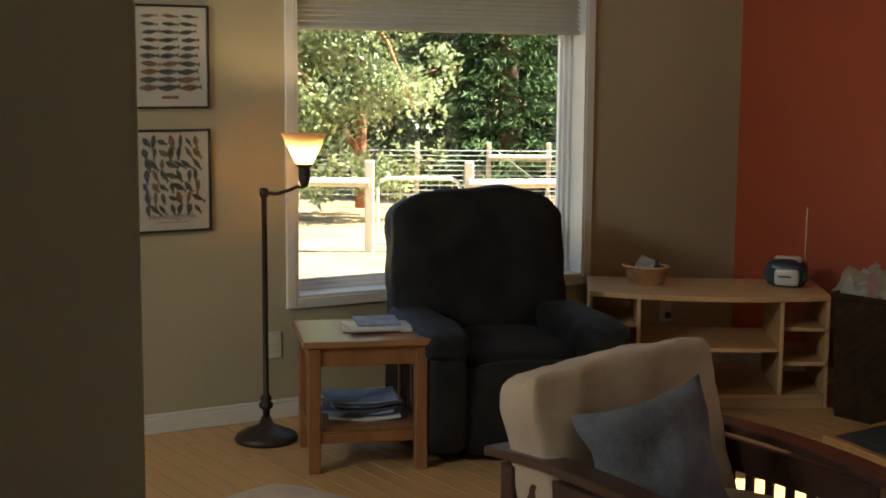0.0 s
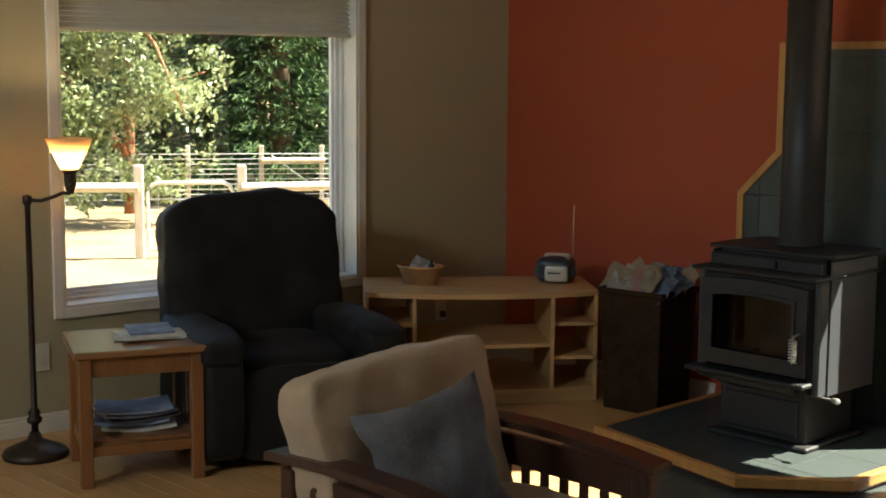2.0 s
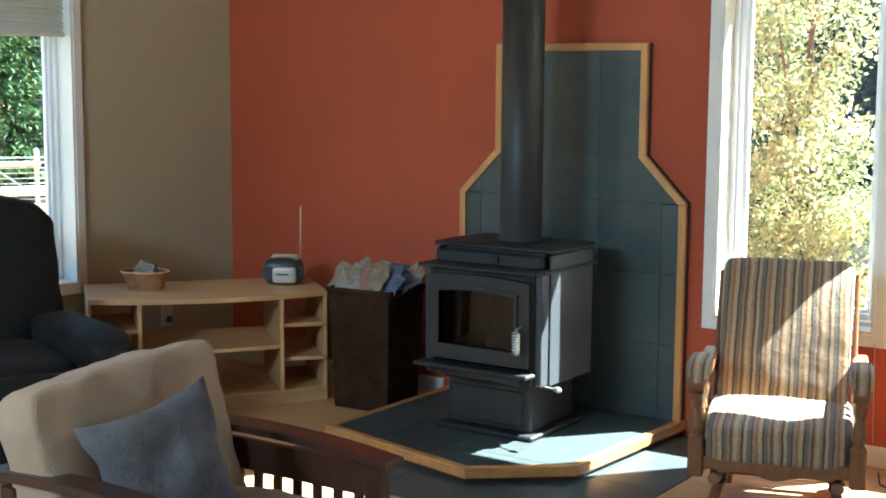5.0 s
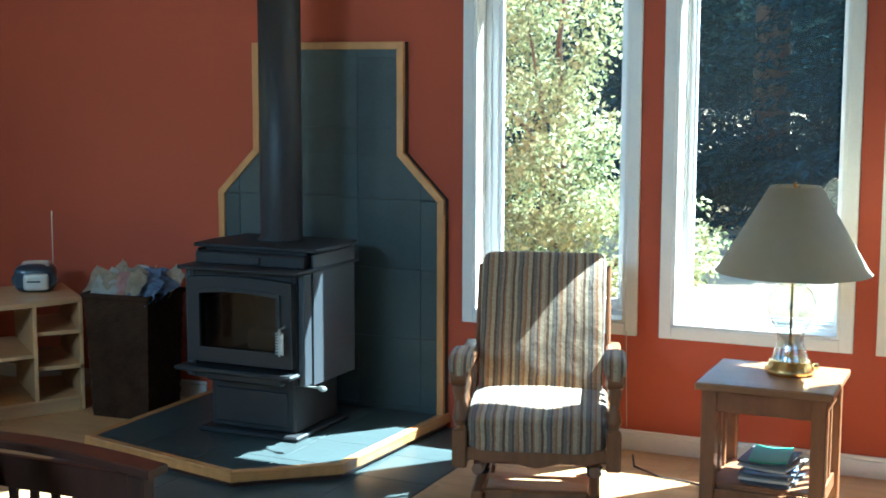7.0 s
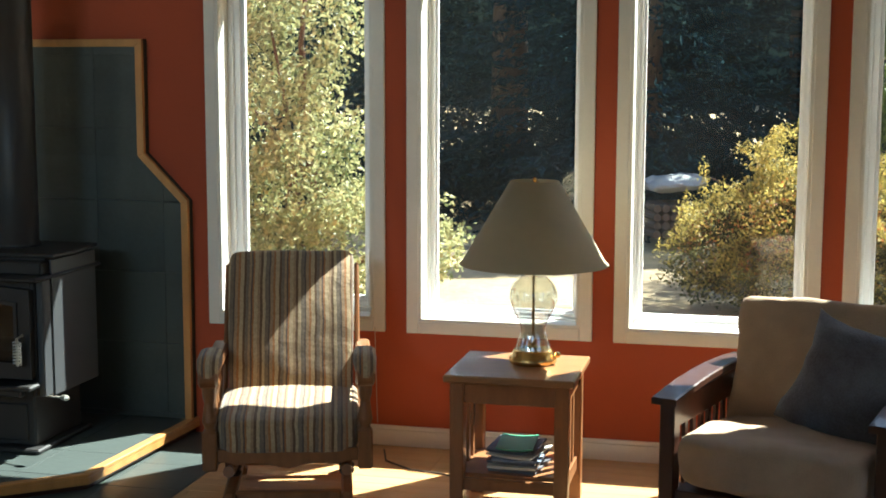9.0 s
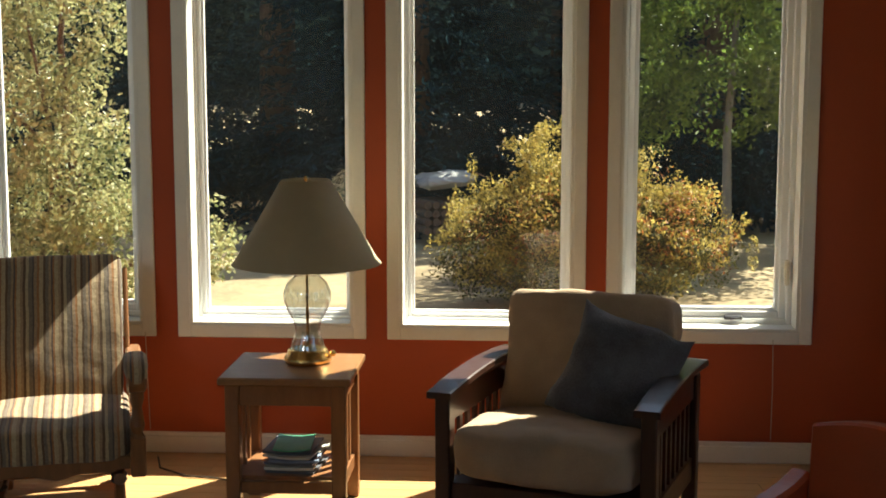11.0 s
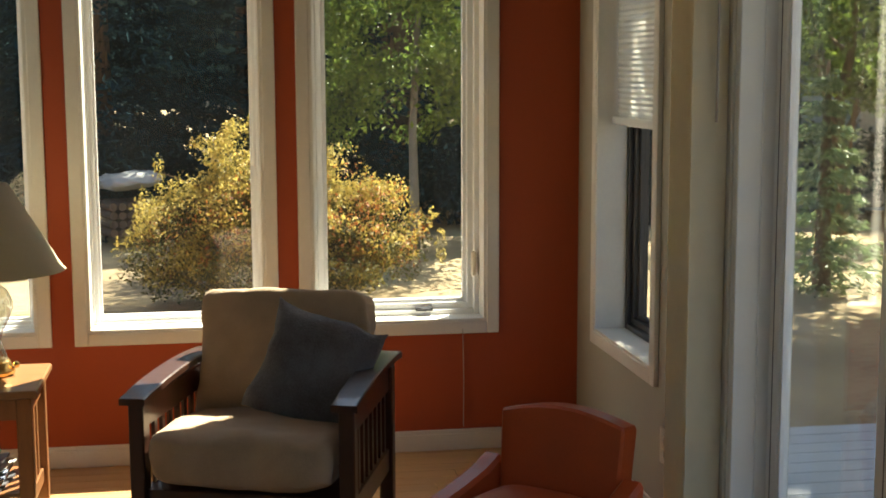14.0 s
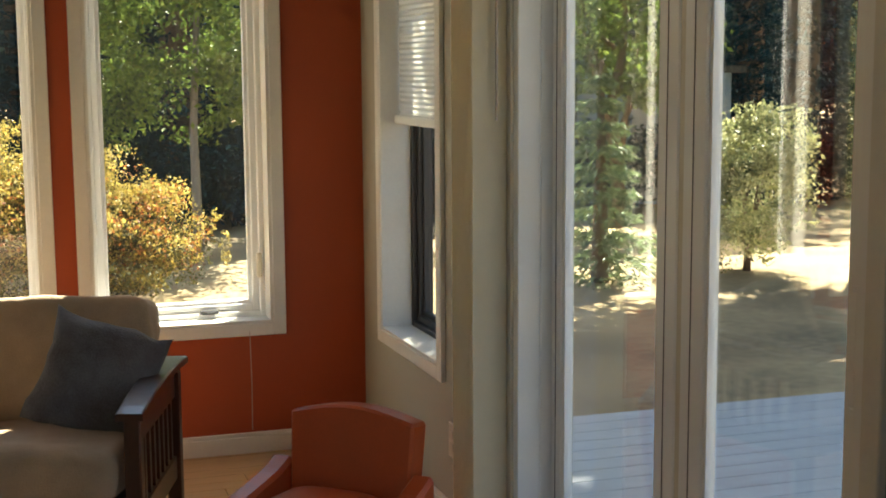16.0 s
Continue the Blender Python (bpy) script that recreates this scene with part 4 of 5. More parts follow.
# ---- floor lamp ----
fl = thing("floor_lamp", -4.93, 2.5, 0, 64, "dark bronze bridge floor lamp with a lit amber shade", "floor lamp")
part("base", turned([(0.128, 0), (0.132, 0.012), (0.12, 0.03), (0.075, 0.05), (0.03, 0.07), (0.02, 0.1)], 36), "bronzelamp", fl, smooth=True)
part("pole", turned([(0.014, 0.1), (0.014, 0.13), (0.028, 0.14), (0.03, 0.155), (0.02, 0.165), (0.026, 0.178), (0.012, 0.2), (0.0115, 1.01), (0.018, 1.015), (0.018, 1.045), (0.006, 1.05)], 20), "bronzelamp", fl, smooth=True)
part("arm", rod([(0, 0, 1.03), (0.05, 0, 1.025), (0.1, 0, 1.04), (0.135, 0, 1.055), (0.16, 0, 1.05), (0.163, 0, 1.07)], 0.0075, 10), "bronzelamp", fl, smooth=True)
part("socket", turned([(0.012, 1.05), (0.02, 1.075), (0.024, 1.08), (0.024, 1.13), (0.033, 1.14), (0.033, 1.15)], 20, 0.163), "bronzelamp", fl)
part("switch_key", rod([(0.163, -0.02, 1.09), (0.163, -0.045, 1.09)], 0.004, 8), "bronzelamp", fl)
sh = [(0.034, 1.145), (0.06, 1.2), (0.092, 1.268)]
part("shade", turned(sh + [(r - 0.003, z + 0.001) for r, z in reversed(sh)], 40, 0.163, caps=False), "amber", fl, "lit amber glass shade", True)
bulb = bpy.data.lights.new("lamp_bulb", "POINT")
bulb.energy, bulb.color, bulb.shadow_soft_size = 0.9, (1.0, 0.72, 0.42), 0.02
lob = new("lamp_bulb", bulb)
lob.matrix_world = fl.matrix_world @ pose(0.163, 0, 1.2)

# ---- pictures ----
def picture(x0, x1, z0, z1, label, kind_):
    ob = new("framed_print")
    ob.matrix_world = WEST
    tagged(ob, label, "framed print", "prints on the taupe wall")
    t = 0.009
    part("frame", joined(box(x0, x0 + t, -0.018, 0, z0, z1, 0.001), box(x1 - t, x1, -0.018, 0, z0, z1, 0.001), box(x0 + t, x1 - t, -0.018, 0, z0, z0 + t, 0.001), box(x0 + t, x1 - t, -0.018, 0, z1 - t, z1, 0.001)), "frameblack", ob)
    part("sheet", box(x0 + t, x1 - t, -0.008, -0.002, z0 + t, z1 - t), "print", ob)
    part("glass", box(x0 + t, x1 - t, -0.0125, -0.0115, z0 + t, z1 - t), "pane", ob)
    cx, w = (x0 + x1) / 2, (x1 - x0)
    rows, cols = (10, 3) if kind_ == "bars" else (7, 7)
    groups = {"inkA": [], "inkB": [], "inkC": []}
    for r in range(rows):
        for c in range(cols):
            u = x0 + w * (0.13 + 0.74 * (c + 0.5) / cols) + random.uniform(-0.006, 0.006)
            zz = z1 - 0.03 - (z1 - z0 - 0.1) * (r + 0.5) / rows
            if kind_ == "bars":
                hw, hh, tilt = 0.036 + 0.012 * r / rows, 0.0085 + 0.008 * r / rows, random.uniform(-6, 6)
            else:
                hw, hh, tilt = random.uniform(0.022, 0.036), random.uniform(0.009, 0.016), random.uniform(20, 110)
            pts = [(-1.0, 0.0), (-0.7, -0.55), (-0.1, -1.0), (0.5, -0.5), (0.72, -0.2), (1.05, -0.8), (0.98, 0.0), (1.05, 0.8), (0.72, 0.2), (0.5, 0.5), (-0.1, 0.9), (-0.7, 0.5)]
            pts = [(hw * u_, hh * v_) for u_, v_ in pts]
            bm = moved(prism(pts, 0.0, 0.0008), Matrix.Translation((u, -0.008, zz)) @ Matrix.Rotation(radians(tilt), 4, "Y") @ UP)
            groups[random.choice(["inkA", "inkA", "inkA", "inkC", "inkB"] if kind_ == "bars" else ["inkA", "inkC", "inkC", "inkB"])].append(bm)
    for g, bms in groups.items():
        part("printed_shapes", joined(*bms), g, ob)
    if kind_ == "bars":
        part("caption_bar", box(cx - 0.035, cx + 0.035, -0.0088, -0.008, z0 + 0.04, z0 + 0.052), "inkB", ob)
    else:
        words = bpy.data.curves.new("caption", "FONT")
        words.body, words.size, words.align_x, words.extrude = "Hummingbirds", 0.034, "CENTER", 0.0004
        words.materials.append(M["inkB"])
        cap = new("caption", words)
        cap.parent = ob
        cap.matrix_local = pose(cx, -0.0086, z0 + 0.055, 90, 0, 0)
        part("caption_bar", box(cx - 0.07, cx + 0.07, -0.0088, -0.008, z0 + 0.04, z0 + 0.0425), "inkB", ob)


picture(-3.235, -2.9, 1.363, 1.785, "black framed print with rows of long grey shapes", "bars")
picture(-3.235, -2.9, 0.852, 1.278, "black framed print with scattered small coloured shapes", "blobs")

# ---- mission lounge chairs ----
def lounge_chair(x, y, rz, label, pillow_pose, back_w=0.57, back_x=0.0, pillow_w=0.36, lean=0.0):
    ob = thing("lounge_chair", x, y, 0, rz, label, "armchair", "mission lounge chairs")
    A, AW = 0.325, 0.042
    for sx in (-1, 1):
        for sy in (-0.315, 0.3):
            part("leg", box(sx * A - 0.024, sx * A + 0.024, sy - 0.026, sy + 0.026, 0, 0.535, 0.004), "cherry", ob)
        bm = bmesh.new()
        n = 12
        secs = []
        for k in range(n + 1):
            yy = -0.37 + 0.74 * k / n
            zz = 0.548 + 0.026 * (1 - ((yy - 0.05) / 0.42) ** 2)
            wv = AW if k > 1 else AW * 0.96
            secs.append([bm.verts.new((sx * A + dx, yy, zz + dz)) for dx, dz in ((-wv, -0.011), (wv, -0.011), (wv, 0.008), (wv - 0.005, 0.011), (-wv + 0.005, 0.011), (-wv, 0.008))])
        for p, q in zip(secs, secs[1:]):
            for i in range(6):
                bm.faces.new((p[i], p[(i + 1) % 6], q[(i + 1) % 6], q[i]))
        bm.faces.new(secs[0])
        bm.faces.new(secs[-1][::-1])
        bmesh.ops.recalc_face_normals(bm, faces=bm.faces[:])
        part("arm", bm, "cherry", ob)
        part("side_rail", box(sx * A - 0.012, sx * A + 0.012, -0.29, 0.275, 0.45, 0.535, 0.003), "cherry", ob)
        part("side_rail", box(sx * A - 0.012, sx * A + 0.012, -0.29, 0.275, 0.17, 0.25, 0.003), "cherry", ob)
        for k in range(8):
            yy = -0.255 + 0.07 * k
            part("slat", box(sx * A - 0.006, sx * A + 0.006, yy - 0.013, yy + 0.013, 0.25, 0.45, 0.001), "cherry", ob)
    part("front_rail", box(-A + 0.024, A - 0.024, -0.325, -0.3, 0.19, 0.265, 0.003), "cherry", ob)
    part("back_rail", box(-A + 0.024, A - 0.024, 0.29, 0.315, 0.19, 0.5, 0.003), "cherry", ob)
    part("seat_deck", box(-A + 0.024, A - 0.024, -0.3, 0.29, 0.245, 0.262), "cherry", ob)
    part("seat_cushion", moved(cushion(0.575, 0.68, 0.165, 0.1, 0.014, 18, x, 8.0), pose(0, -0.05, 0.35, -4, 0, 0)), "futon", ob, "sand-coloured seat cushion", True)
    part("back_cushion", moved(cushion(back_w, 0.17, 0.49, 0.02, 0.014, 18, y, 12.0), pose(back_x, 0.215, 0.55, -14, lean, 0)), "futon", ob, "sand-coloured back cushion", True)
    pw = new("throw_pillow")
    pw.matrix_world = ob.matrix_world @ pillow_pose
    tagged(pw, "blue-grey and brown square throw pillow leaning on the back cushion", "pillow")
    part("cover", throw_pillow(pillow_w, 0.13, x), "pillow", pw, smooth=True)
    return ob


lounge_chair(-2.37, 2.38, 90, "dark cherry mission lounge chair with sand cushions beside the rocker group", pose(-0.1, 0.01, 0.565, -16, -10, -14), 0.62, -0.035, 0.35, -4.0)
lounge_chair(0.13, 4.32, -17.5, "dark cherry mission lounge chair with sand cushions under the windows", pose(0.15, -0.0, 0.575, -26, 20, 6), 0.575, 0.0, 0.38)

ot = thing("ottoman", -2.95, 1.54, 0, 107, "low sand-coloured cushioned ottoman", "ottoman")
part("cushion", moved(cushion(0.56, 0.56, 0.15, 0.15, 0.006, 10, 3.0, 6.0), pose(0, 0, 0.33)), "futon", ot, smooth=True)
part("frame", box(-0.26, 0.26, -0.26, 0.26, 0.18, 0.25, 0.004), "cherry", ot)
for sx in (-1, 1):
    for sy in (-1, 1):
        part("leg", box(sx * 0.23 - 0.022, sx * 0.23 + 0.022, sy * 0.23 - 0.022, sy * 0.23 + 0.022, 0, 0.18, 0.003), "cherry", ot)

# ---- recliner ----
rc = thing("recliner", -4.515, 3.36, 0, 71, "large black upholstered recliner before the picture window", "recliner")
part("base", box(-0.3, 0.3, -0.3, 0.36, 0.03, 0.2, 0.02), "recliner", rc)
part("seat", moved(cushion(0.54, 0.62, 0.2, 0.15, 0.008, 12, 1.0), pose(0, -0.1, 0.34)), "recliner", rc, smooth=True)
part("footrest", moved(cushion(0.54, 0.1, 0.36, 0.05, 0.008, 12, 2.0), pose(0, -0.4, 0.21)), "recliner", rc, smooth=True)
for sx in (-1, 1):
    part("arm", joined(moved(cushion(0.18, 0.8, 0.46, 0.02, 0.006, 12, sx, 6.0), pose(sx * 0.325, -0.08, 0.26)), moved(cushion(0.22, 0.72, 0.13, 0.2, 0.01, 14, sx + 4, 4.0), pose(sx * 0.33, -0.13, 0.47))), "recliner", rc, smooth=True)
    part("foot", box(sx * 0.28 - 0.04, sx * 0.28 + 0.04, -0.34, 0.32, 0, 0.03, 0.006), "recliner", rc)
back_bm = cushion(0.78, 0.25, 0.68, 0.03, 0.016, 20, 5.0, 7.0)
for v in back_bm.verts:
    if v.co.z > 0.15:
        v.co.z += 0.01 * math.sin(v.co.x * 9 + 0.6) - 0.035 * abs(v.co.x / 0.39) ** 4 * (v.co.z - 0.15) / 0.19
part("backrest", moved(back_bm, pose(0, 0.285, 0.665, -15, 0, 0)), "recliner", rc, smooth=True)

# ---- striped rocker ----
rk = thing("platform_rocker", -1.682, 4.59, 0, 18, "maple platform rocker upholstered in striped tweed", "rocking chair")
BACK = pose(0, 0.275, 0.57, -28, 0, 0)
back_bm = cushion(0.485, 0.1, 0.61, 0.0, 0.003, 22, 8.0, 14.0)
for v in back_bm.verts:
    f = (v.co.z + 0.29) / 0.58
    v.co.y += -0.02 * math.sin(f * math.pi) + (0.05 * max(0, f - 0.8) / 0.2) ** 1.2 * 0.6
    v.co.x *= 1.0 - 0.05 * (1 - f)
part("back_cushion", moved(back_bm, BACK), "stripe", rk, "striped tweed back", True)
for sx in (-1, 1):
    part("back_post", moved(box(sx * 0.25 - 0.008, sx * 0.25 + 0.01, 0.0, 0.05, -0.33, 0.26, 0.006), BACK), "rockwood", rk)
part("back_board", moved(box(-0.23, 0.23, 0.052, 0.064, -0.3, 0.27, 0.003), BACK), "rockwood", rk)
seat_bm = cushion(0.5, 0.5, 0.135, 0.22, 0.004, 18, 9.0, 8.0)
part("seat_cushion", moved(seat_bm, pose(0, -0.02, 0.292, 3, 0, 0)), "stripe", rk, "striped tweed seat", True)
rail = [(-0.243, 0.235), (0.243, 0.235)]
for k in range(25):
    u = 1 - 2 * k / 24
    rail.append((0.243 * u, 0.178 - 0.014 * math.cos(u * math.pi * 2) * (1 - abs(u)) + (0.012 if abs(u) > 0.8 else 0.0)))
part("front_rail", moved(prism(rail[::-1], 0.0, 0.024, 0.002), Matrix.Translation((0, -0.232, 0)) @ UP), "rockwood", rk)
part("back_rail", box(-0.243, 0.243, 0.2, 0.225, 0.18, 0.24, 0.004), "rockwood", rk)
for sx in (-1, 1):
    X = sx * 0.27
    part("front_post", joined(box(X - 0.026, X + 0.026, -0.266, -0.218, 0.16, 0.3, 0.006), moved(turned([(0.024, 0.3), (0.017, 0.31), (0.026, 0.335), (0.021, 0.37), (0.017, 0.4), (0.024, 0.43), (0.026, 0.5)], 16), pose(X, -0.242, 0))), "rockwood", rk)
    part("side_rail", box(X - 0.016, X + 0.016, -0.218, 0.24, 0.19, 0.29, 0.005), "rockwood", rk)
    part("arm", joined(box(X - 0.028, X + 0.028, -0.25, 0.3, 0.47, 0.515, 0.008), moved(turned([(0.026, -0.034), (0.04, -0.026), (0.04, 0.026), (0.026, 0.034)], 20), pose(X, -0.265, 0.498, 0, 90, 0))), "rockwood", rk)
    pad = cushion(0.082, 0.25, 0.05, 0.35, 0.002, 12, sx, 4.0)
    for v in pad.verts:
        v.co.z -= 0.035 * max(0.0, (-v.co.y - 0.06) / 0.065) ** 2
    part("arm_pad", moved(pad, pose(X, -0.18, 0.538)), "stripe", rk, "striped arm pad", True)
    for q in (-0.15, -0.105, -0.06, 0.02, 0.1):
        part("spindle", moved(turned([(0.008, 0.285), (0.008, 0.315), (0.014, 0.34), (0.009, 0.37), (0.016, 0.41), (0.008, 0.445), (0.01, 0.475)], 12), pose(X, q, 0)), "rockwood", rk)
    part("rear_post", box(X - 0.02, X + 0.02, 0.225, 0.265, 0.19, 0.48, 0.005), "rockwood", rk)
    arc = [(sx * 0.205, -0.27 + 0.54 * k / 12, 0.125 + 0.035 * ((k - 6) / 6) ** 2) for k in range(13)]
    part("rocker_rail", rod(arc, 0.02, 10), "rockwood", rk)
    part("base_rail", box(sx * 0.205 - 0.02, sx * 0.205 + 0.02, -0.29, 0.28, 0.035, 0.085, 0.008), "rockwood", rk)
    for sy in (-0.26, 0.25):
        part("base_foot", box(sx * 0.205 - 0.028, sx * 0.205 + 0.028, sy - 0.03, sy + 0.03, 0, 0.035, 0.006), "rockwood", rk)
    part("spring", moved(turned([(0.024, 0.085), (0.03, 0.095), (0.024, 0.105), (0.03, 0.115), (0.024, 0.125)], 14), pose(sx * 0.205, -0.05, 0)), "rubber", rk)
    part("leg_block", box(sx * 0.205 - 0.018, sx * 0.205 + 0.018, -0.2, 0.2, 0.135, 0.19, 0.005), "rockwood", rk)
for sy in (-0.24, 0.215):
    part("base_stretcher", box(-0.185, 0.185, sy - 0.018, sy + 0.018, 0.045, 0.08, 0.006), "rockwood", rk)

# ---- small orange armchair ----
oc = thing("small_armchair", 0.862, 3.73, 0, -46, "small orange leather armchair with an arched back", "armchair")
n = 16
prof = [(-0.215 + 0.43 * k / n, 0.495 + 0.035 * math.cos((k / n - 0.5) * math.pi) ** 1.0) for k in range(n + 1)]
part("backrest", moved(prism([(-0.2, 0.12)] + [(0.2, 0.12)] + [(x, z) for x, z in reversed(prof)], 0.0, 0.085, 0.008), pose(0, 0.185, 0, -6, 0, 0) @ UP), "leather", oc)
part("seat", moved(cushion(0.33, 0.36, 0.12, 0.15, 0.002, 8, 0, 5.0), pose(0, -0.06, 0.24)), "leather", oc, smooth=True)
part("base", box(-0.22, 0.22, -0.22, 0.17, 0.05, 0.19, 0.012), "leather", oc)
for sx in (-1, 1):
    bm = prism([(-0.24, 0.05), (0.16, 0.05), (0.16, 0.36), (0.08, 0.325), (-0.05, 0.295), (-0.2, 0.27), (-0.24, 0.25)], 0, 0.075, 0.012)
    part("arm", moved(bm, Matrix.Translation((sx * 0.245 - 0.0375, 0, 0)) @ Matrix(((0, 0, 1, 0), (1, 0, 0, 0), (0, 1, 0, 0), (0, 0, 0, 1)))), "leather", oc)
    for sy in (-0.19, 0.14):
        part("foot", box(sx * 0.19 - 0.018, sx * 0.19 + 0.018, sy - 0.018, sy + 0.018, 0, 0.05, 0.003), "cherry", oc)


# ---- outdoors ----
GZ = -0.45
g = bmesh.new()
bmesh.ops.create_grid(g, x_segments=120, y_segments=120, size=140)
for v in g.verts:
    r = math.hypot(v.co.x, v.co.y)
    v.co.z = GZ - 0.15 + (0.06 * noise.noise(v.co * 0.25) if r > 14 else 0) + max(0, r - 16) * 0.012
    if r < 16:
        v.co.z = GZ
tagged(part("ground", g, "ground"), "dry straw-coloured ground round the house", "ground", kind="structure")


def spot(yaw, px, d):
    """A place d metres off, by the bearing (degrees) and an offset across the view."""
    a = radians(yaw) + math.atan((784 - px) / 2400)
    return -math.sin(a) * d, math.cos(a) * d


def leaves_mesh(name, centres, normals_rand, size, aspect, material, rng, lean=None):
    """Many small folded leaves in one mesh."""
    n = len(centres)
    a = rng.normal(size=(n, 3)) if lean is None else lean + 0.45 * rng.normal(size=(n, 3))
    a /= np.linalg.norm(a, axis=1)[:, None]
    b = rng.normal(size=(n, 3))
    b -= (a * b).sum(1)[:, None] * a
    b /= np.linalg.norm(b, axis=1)[:, None]
    c = np.cross(a, b)
    s = size * rng.uniform(0.6, 1.3, n)[:, None]
    v = np.stack([centres - a * s, centres + b * s * aspect + c * s * 0.15, centres + a * s, centres - b * s * aspect + c * s * 0.15], 1).reshape(-1, 3)
    k = np.arange(n)[:, None] * 4
    f = np.concatenate([k + np.array([[0, 1, 2]]), k + np.array([[0, 2, 3]])], 1).reshape(-1, 3)
    me = bpy.data.meshes.new(name)
    me.from_pydata(v.tolist(), [], f.tolist())
    me.materials.append(M[material])
    return me


def blob_points(blobs, n, rng, hollow=0.45, gaps=0.5, freq=3.0):
    """Points in lumpy ellipsoids (x, y, z, rx, ry, rz), with gaps between the clumps."""
    out = []
    vol = np.array([b[3] * b[4] * b[5] for b in blobs]) ** 0.75
    vol = vol / vol.sum()
    for b, share in zip(blobs, vol):
        m = int(n * share * 2.2)
        d = rng.normal(size=(m, 3))
        d /= np.linalg.norm(d, axis=1)[:, None]
        lump = 1 + 0.16 * np.sin(d[:, 0] * 7 + b[0]) * np.sin(d[:, 2] * 6 + b[1]) + 0.1 * np.sin(d[:, 1] * 13 + d[:, 2] * 9)
        r = (hollow + (1 - hollow) * rng.uniform(0, 1, m) ** 0.6) * lump
        p = d * r[:, None] * np.array(b[3:6]) + np.array(b[:3])
        s = np.sin(p[:, 0] * freq * 2.1 + 1.3 * np.sin(p[:, 2] * freq)) + np.sin(p[:, 1] * freq * 1.7 + p[:, 2] * freq * 1.9) + np.sin(p[:, 2] * freq * 2.7 - p[:, 0] * freq)
        p = p[s + 0.9 * rng.normal(size=m) > gaps - 0.9]
        out.append(p[: int(n * share)])
    return np.concatenate(out)


def broad_tree(name, x, y, blobs, n, size, leaf, bark, trunk_r, height, label, category="tree", seed=1, aspect=0.5, gaps=0.5, freq=3.0, limbs=6, hollow=0.45):
    rng = np.random.default_rng(seed)
    ob = thing(name, x, y, GZ, 0, label, category)
    pts = [(0.0, 0.0, 0.0)]
    for k in range(1, 7):
        pts.append((0.12 * trunk_r * 10 * math.sin(k * 1.3 + seed) * k / 6, 0.12 * trunk_r * 10 * math.cos(k * 1.9 + seed) * k / 6, height * k / 6))
    part("trunk", rod(pts, [trunk_r * (1 - 0.75 * k / 6) for k in range(7)], 10), bark, ob, smooth=True)
    for k in range(limbs):
        b = blobs[k % len(blobs)]
        p0 = Vector(pts[1 + k % 4])
        p1 = Vector(b[:3]) + Vector(rng.normal(size=3) * 0.2 * b[3])
        mid_ = (p0 + p1) / 2 + Vector((0, 0, 0.12 * (p1 - p0).length))
        part("limb", rod([p0, mid_, p1], [trunk_r * 0.45, trunk_r * 0.28, trunk_r * 0.08], 7), bark, ob, smooth=True)
    me = leaves_mesh("crown", blob_points(blobs, n, rng, hollow, gaps, freq), None, size, aspect, leaf, rng)
    cr = new("crown", me)
    cr.parent = ob
    return ob


def conifer(x, y, height, radius, n, leaf, label, seed=1, size=0.11, start=0.08, rz=0.0, low_bias=1.0):
    rng = np.random.default_rng(seed)
    ob = thing("fir_tree", x, y, GZ, rz, label, "tree", "")
    part("trunk", turned([(radius * 0.09 + 0.03, 0), (radius * 0.07 + 0.02, height * 0.4), (0.015, height * 0.98)], 10), "bark", ob, smooth=True)
    levels = int(height / 0.32) + 4
    lev = rng.uniform(0, 1, n) ** low_bias
    h = start * height + (height * 0.98 - start * height) * np.floor(lev * levels) / levels
    nb = 9
    br = rng.integers(0, nb, n)
    ph = (np.floor(lev * levels) * 2.4) % (2 * np.pi)
    az = ph + br * 2 * np.pi / nb + 0.25 * np.sin(br * 7.0 + lev * 40)
    R = radius * np.clip(1 - h / height, 0.03, 1) ** 0.75 * (0.75 + 0.4 * np.abs(np.sin(br * 3.7 + np.floor(lev * levels) * 1.9)))
    f = rng.uniform(0.12, 1, n) ** 0.7
    spread = 0.22 * R * f * (1.15 - f)
    side = rng.normal(size=n) * spread
    px = np.cos(az) * R * f - np.sin(az) * side
    py = np.sin(az) * R * f + np.cos(az) * side
    pz = h - 0.28 * R * f ** 1.6 + 0.1 * R * f ** 4 - np.abs(side) * 0.25 + rng.normal(size=n) * 0.03
    lean = np.stack([np.cos(az), np.sin(az), -0.35 + 0 * az], 1) + 0.5 * np.sign(side)[:, None] * np.stack([-np.sin(az), np.cos(az), 0 * az], 1)
    me = leaves_mesh("crown", np.stack([px, py, pz], 1), None, size, 0.28, leaf, rng, lean)
    cr = new("crown", me)
    cr.parent = ob
    return ob


def add(pxs, yaw, d, z, rx, rz_, base):
    x, y = spot(yaw, pxs, d)
    return (x - base[0], y - base[1], z, rx, rx, rz_)


